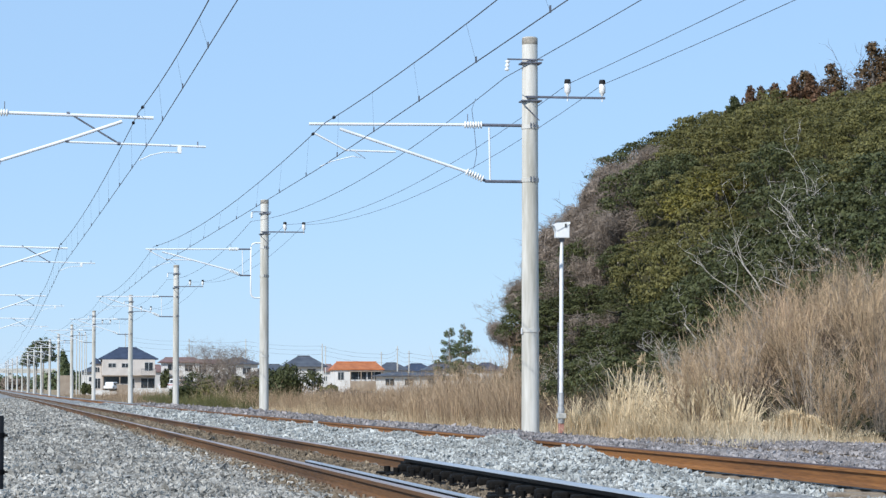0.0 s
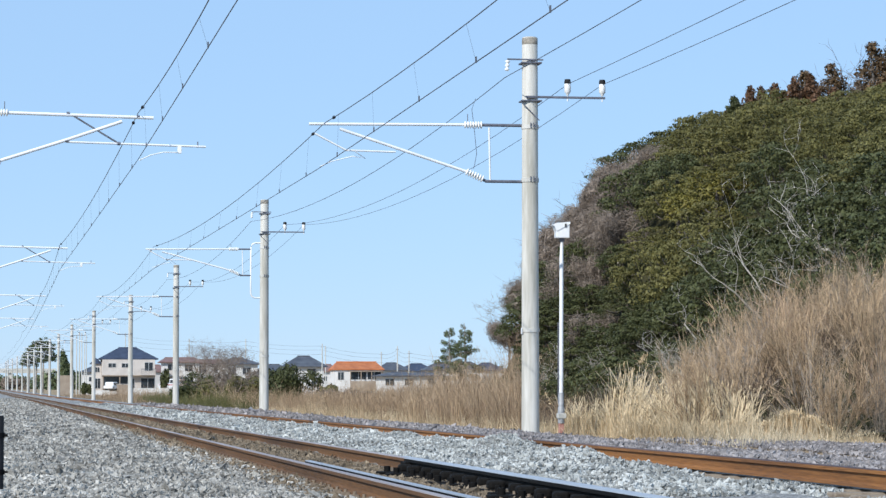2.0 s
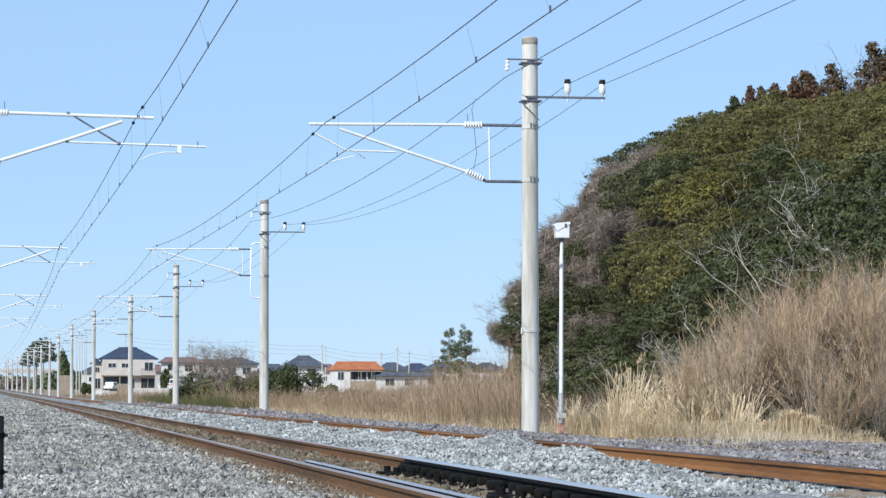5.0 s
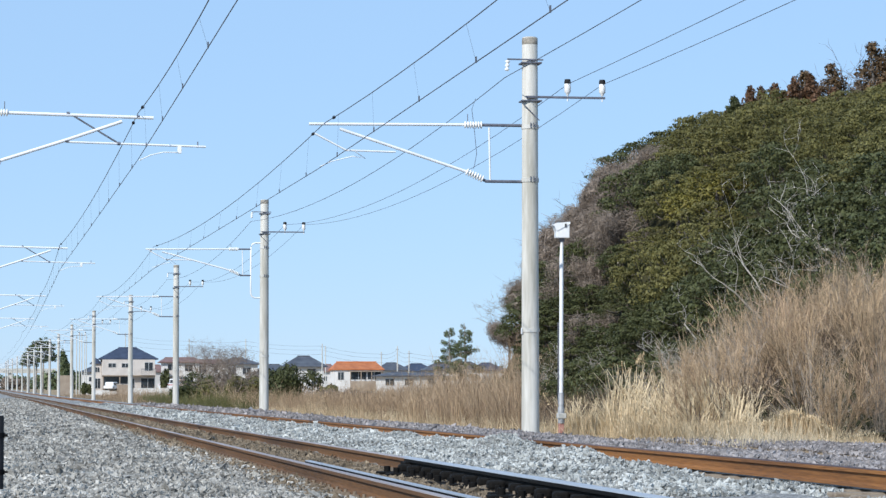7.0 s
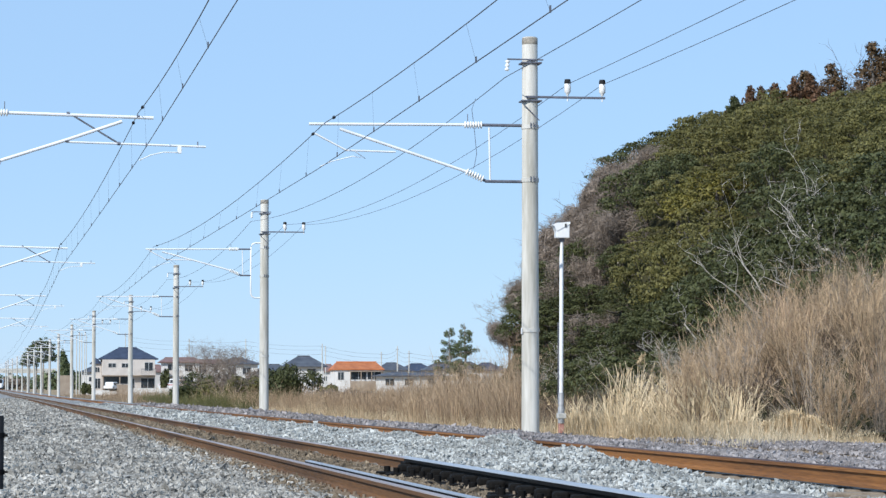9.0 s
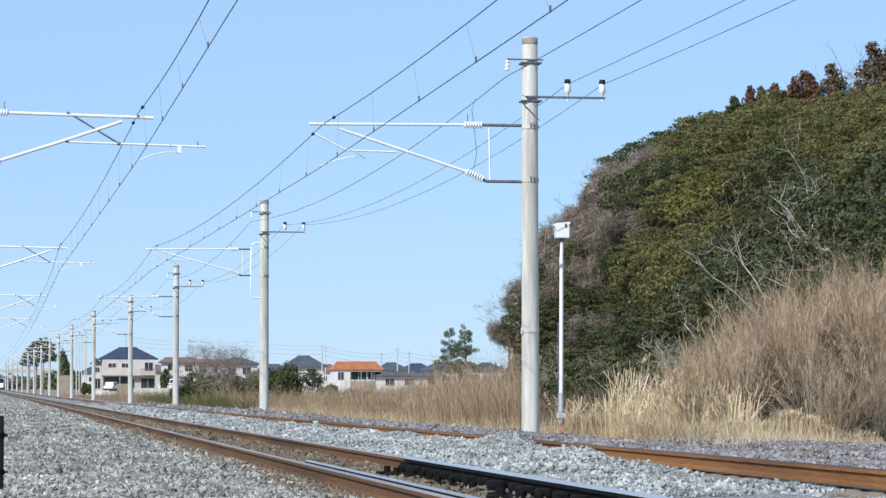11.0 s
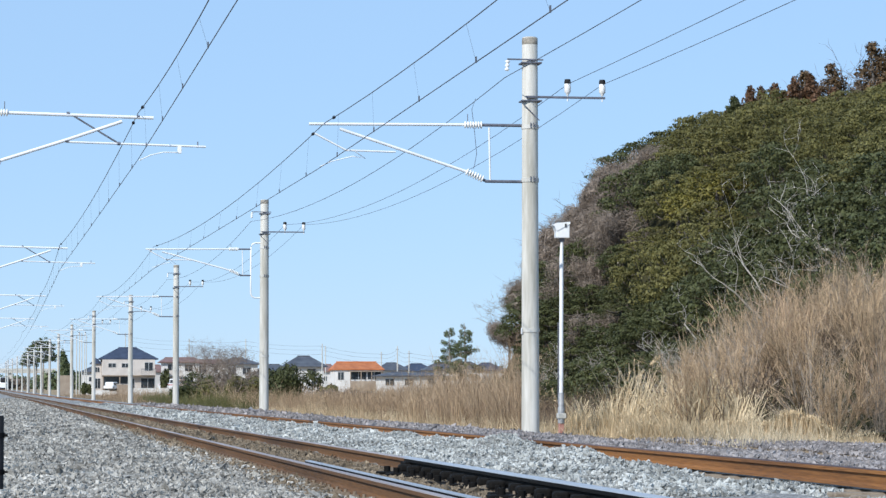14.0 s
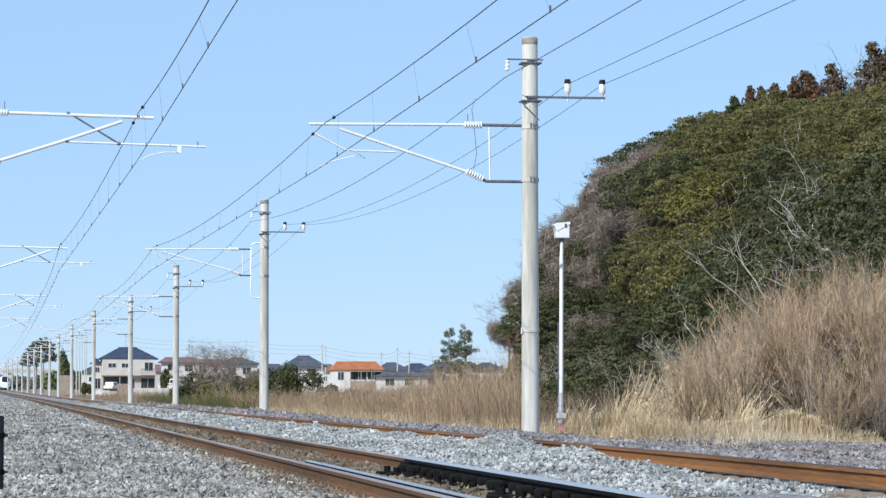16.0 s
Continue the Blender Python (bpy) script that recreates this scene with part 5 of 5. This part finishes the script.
make_overbridge()


# ---- small things beside the line ----
def make_marker_post():
    t = thing("marker_post", Matrix.Translation((-0.132, 22.8, 0.12)), "short black post with bands on the ballast", "post")
    part("shaft", tubed([(0, 0, -0.3), (0, 0, 0.65), (0, 0, 0.66)], [0.055, 0.055, 0.045], 14), M["black"], t)
    for z in (0.20, 0.50):
        part("band", tubed([(0, 0, z - 0.02), (0, 0, z + 0.02)], 0.062, 14), M["rail_dark"], t)
        part("bolt", tubed([(0.05, -0.02, z), (0.085, -0.02, z)], 0.012, 6), M["rail_dark"], t)
    part("foot", tubed([(0, -0.02, -0.3), (0, -0.02, 0.06)], [0.08, 0.075], 12), M["concrete"], t, "weathered concrete foot")
    return t


make_marker_post()


def make_detector():
    """A white pole with a hooded box and a grey socket with a rusty foot."""
    t = thing("detector_pole", Matrix.Translation((11.255, 56.0, 0.26)) @ Matrix.Rotation(radians(0.25), 4, "Y"), "slim white pole with a hooded white box on top", "signal pole")
    part("shaft", tubed([(0, 0, 0.4), (0, 0, 3.55), (0.01, 0, 3.92)], [0.043, 0.041, 0.028], 14), M["white"], t)
    part("socket", tubed([(0, 0, 0.10), (0, 0, 0.42), (0, 0, 0.45), (0, 0, 0.72), (0, 0, 0.74)], [0.070, 0.070, 0.056, 0.056, 0.05], 14), mat("grey_socket_metal", (0.24, 0.25, 0.26), (0.42, 0.43, 0.44), 9.0, 0.6, 0.2, 0.1, 40), t, "grey metal socket")
    part("bracket", boxed((-0.085, -0.085, 0.20), (0.095, 0.085, 0.31), 0.012), M["concrete"], t)
    part("foot", boxed((-0.055, -0.055, -0.3), (0.055, 0.055, 0.11), 0.015), mat("red_oxide_paint", (0.30, 0.13, 0.10), (0.46, 0.24, 0.19), 8, 0.8), t, "rusty red foot")
    bx = part("box", boxed((-0.13, -0.12, 3.96), (0.15, 0.12, 4.26), 0.015), M["white"], t)
    bm = bmesh.new()
    pts = [(-0.13, 4.27), (0.16, 4.30), (0.16, 4.255), (-0.13, 4.10), (-0.17, 4.20), (-0.22, 4.225)]
    lo, hi = [bm.verts.new((x, -0.135, z)) for x, z in pts], [bm.verts.new((x, 0.135, z)) for x, z in pts]
    bm.faces.new(lo), bm.faces.new(hi[::-1])
    for i in range(6):
        bm.faces.new((lo[i], hi[i], hi[(i + 1) % 6], lo[(i + 1) % 6]))
    bmesh.ops.recalc_face_normals(bm, faces=bm.faces)
    part("hood", bm, M["white"], bx)
    part("latch", boxed((0.04, -0.135, 4.18), (0.09, -0.118, 4.26), 0.004), M["steel_dark"], bx)
    part("neck", tubed([(0.01, 0, 3.88), (0.01, 0, 3.97)], [0.045, 0.06], 12), M["steel_dark"], t)
    part("conduit", tubed([(-0.055, 0.035, 0.5), (-0.058, 0.035, 2.2)], 0.012, 6), M["steel_dark"], t)
    return t


make_detector()
part("jumper_wire", tubed([(-1.12, -0.03, 6.72), (-1.20, -0.03, 6.5), (-1.15, -0.03, 6.1), (-1.10, -0.03, 5.6), (-1.16, -0.03, 5.30)], 0.006, 5), M["wire"], mast)
part("number_plate", boxed((-0.005, -0.004, -0.06), (0.005, 0.11, 0.06), 0.002), M["white"], mast, "small blank white plate").matrix_basis = Matrix.Translation((-0.185, -0.1, 2.03))


# ---- swaying reed clumps in front of the bank ----
def reed_clump(seed, count, height):
    rng = np.random.default_rng(seed)
    t = thing("reed_clump", Matrix(), "clump of tall pale reeds with feathery plumes", "reeds", "reeds swaying beside the line")
    a, r = rng.uniform(0, 6.3, count), rng.uniform(0, 0.35, count)
    foot = np.stack([np.cos(a) * r, np.sin(a) * r, np.full(count, -0.15)], 1)
    h = height * rng.uniform(0.55, 1.05, count)
    lean = rng.uniform(0.02, 0.42, count)
    b = a + rng.normal(0, 0.7, count)
    out = np.stack([np.cos(b), np.sin(b), np.zeros(count)], 1)
    mid = foot + out * (lean * h * 0.3)[:, None] + np.array([0, 0, 1]) * (h * 0.6)[:, None]
    tip = foot + out * (lean * h * 1.1)[:, None] + np.array([0, 0, 1]) * (h * (1 - 0.35 * lean))[:, None]
    side = np.cross(out, [0, 0, 1]) * 0.004 + np.array([0.0046, 0, 0])
    nod = tip + out * (h * (0.05 + 0.22 * lean))[:, None] - np.array([0, 0, 1]) * (h * 0.30 * lean)[:, None]
    V = np.stack([foot - side, foot + side, mid - side, mid + side, tip - side * 0.7, tip + side * 0.7, nod, nod + side * 0.3], 1)
    F = (np.arange(count) * 8)[:, None, None] + np.array([(0, 1, 3, 2), (2, 3, 5, 4), (4, 5, 7, 6)])[None]
    tagged(part("stalk_tuft", from_arrays("stalk_tuft", V.reshape(-1, 3), F.reshape(-1, 4)), REED_STRAW, t), kind="stuff")
    for i in np.argsort(h)[-(2 if height > 1.4 else 1):]:
        lobes = [(tuple(tip[i] - out[i] * 0.03 * k - np.array([0, 0, 0.04 * k])), (0.012, 0.012, 0.05)) for k in range(5)]
        part("plume", leaf_cloud("plume", lobes, 120, 0.012, seed + int(i), 0.2, 0.1), PALE_STRAW, t, "soft straw-coloured plume")
    return t


CLUMPS = []
for n, (u, y, h) in enumerate(((11.9, 56.5, 1.05), (12.15, 55.0, 1.2), (12.3, 53.5, 1.1), (12.55, 54.8, 1.75), (12.4, 55.6, 1.6), (12.75, 55.4, 1.8), (12.9, 54.0, 1.45), (13.2, 54.4, 1.3), (12.95, 52.6, 1.2), (13.35, 52.6, 1.3), (13.4, 51.2, 1.15), (11.7, 57.0, 1.1), (12.75, 53.2, 1.2), (13.2, 51.4, 1.15), (12.1, 54.0, 1.0), (13.55, 50.2, 1.05), (13.3, 49.6, 0.95), (12.6, 52.2, 1.05), (12.95, 51.0, 1.0))):
    c = reed_clump(100 + n, 70 if h > 1.4 else 84, h)
    c.matrix_basis = Matrix.Translation(on_hill(u, y))
    CLUMPS.append(c)


# ---- the train ----
TRAIN_DARK = mat("train_underframe", (0.03, 0.03, 0.035), (0.07, 0.07, 0.075), 2, 0.7)
TRAIN_RED = mat("red_lining", (0.35, 0.03, 0.05), (0.45, 0.05, 0.07), 2, 0.4)


def lathe_nose(bm, w, sections):
    """Rounded cross-sections (y, half width, bottom, top) joined into a shell."""
    rings = []
    for y, hw, lo, hi in sections:
        ring = []
        for k in range(20):
            t = 2 * math.pi * k / 20
            c, s = math.cos(t), math.sin(t)
            ring.append(bm.verts.new((hw * math.copysign(abs(c) ** 0.45, c), y, (lo + hi) / 2 + (hi - lo) / 2 * math.copysign(abs(s) ** 0.45, s))))
        rings.append(ring)
    for a, b in zip(rings, rings[1:]):
        for k in range(20):
            bm.faces.new((a[k], a[(k + 1) % 20], b[(k + 1) % 20], b[k])).smooth = True
    bm.faces.new(rings[0]), bm.faces.new(rings[-1][::-1])
    bmesh.ops.recalc_face_normals(bm, faces=bm.faces)
    return bm


def make_train():
    """An express train, its nose at the origin, cars behind along +y, rail top at z = 0."""
    t = thing("train", Matrix(), "white express train with a black windscreen", "train")
    nose = part("nose_car", lathe_nose(bmesh.new(), 2.95, [(0.0, 0.75, 0.45, 1.55), (0.25, 1.05, 0.40, 1.95), (0.9, 1.30, 0.38, 2.45), (1.9, 1.42, 0.36, 3.05), (3.0, 1.46, 0.36, 3.50), (4.2, 1.475, 0.36, 3.66), (21.0, 1.475, 0.36, 3.66)]), M["white"], t)
    part("windscreen", lathe_nose(bmesh.new(), 2.2, [(0.20, 0.62, 2.0, 2.45), (0.45, 0.90, 1.92, 2.85), (1.1, 1.02, 2.0, 3.25), (2.2, 0.90, 2.5, 3.55), (2.9, 0.6, 2.9, 3.55)]), M["black"], nose, "black wraparound windscreen")
    for s in (-1, 1):
        part("headlight", boxed((s * 0.82 - 0.16, 0.05, 1.25), (s * 0.82 + 0.16, 0.45, 1.45), 0.05), GLASS, nose)
    part("skirt", boxed((-1.25, 0.35, 0.08), (1.25, 2.0, 0.45), 0.08), TRAIN_DARK, nose)
    for c in range(7):
        y0 = 21.5 + 20.5 * c
        body = part("car", lathe_nose(bmesh.new(), 2.95, [(y0, 1.40, 0.40, 3.60), (y0 + 0.2, 1.475, 0.36, 3.66), (y0 + 19.8, 1.475, 0.36, 3.66), (y0 + 20.0, 1.40, 0.40, 3.60)]), M["white"], t)
        part("gangway", boxed((-0.6, y0 - 0.5, 0.9), (0.6, y0 + 0.05, 3.0), 0.05), TRAIN_DARK, body)
    for c in range(8):
        y0 = 21.5 + 20.5 * (c - 1)
        for s in (-1, 1):
            part("window_band", boxed((s * 1.472 - 0.012, y0 + (4.5 if c == 0 else 1.5), 1.75), (s * 1.472 + 0.012, y0 + 18.5, 2.55), 0.005), GLASS, t)
        for yb in (3.2, 16.8):
            b = part("bogie", boxed((-1.15, y0 + yb - 1.6, 0.25), (1.15, y0 + yb + 1.6, 0.75), 0.08), TRAIN_DARK, t)
            for dy in (-1.05, 1.05):
                part("wheelset", tubed([(-0.62, y0 + yb + dy, 0.43), (0.62, y0 + yb + dy, 0.43)], 0.43, 16), TRAIN_DARK, b)
    part("pantograph", tubed([(0, 36, 3.6), (0, 37.2, 4.3), (0, 36.2, 4.95)], 0.04, 6), M["steel_dark"], t)
    return t


train = make_train()


def motions():
    rows = []
    for t in range(0, 17):
        y = 762.0 + 31.0 * (16 - t)
        rows.append((float(t), Matrix.Translation(at_line(TRACK_2, y, RAIL_Z[2][0])) @ Matrix.Rotation(0.01267, 4, "Z")))
    walk(train, rows)
    for n, c in enumerate(CLUMPS):
        spot = c.matrix_basis.translation.copy()
        rows = []
        for k in range(33):
            t = k * 0.5
            gust = float(np.interp(t, [0, 1, 2, 3, 4, 5, 6.5, 7.5, 8.5, 9.2, 11.5, 12.2, 13, 13.8, 14.5, 15.2, 16], [5, 0, 4, -2, 1, 4, -2, 8, 4, 0, 3, -2, 4, 9, 21, 24, 22]))
            a = gust + 2.6 * math.sin(t * 2.6 + n * 0.9)
            b = 2.0 * math.sin(t * 1.9 + n)
            rows.append((t, pose(spot.x, spot.y, spot.z, b, a, 0)))
        walk(c, rows)


motions()
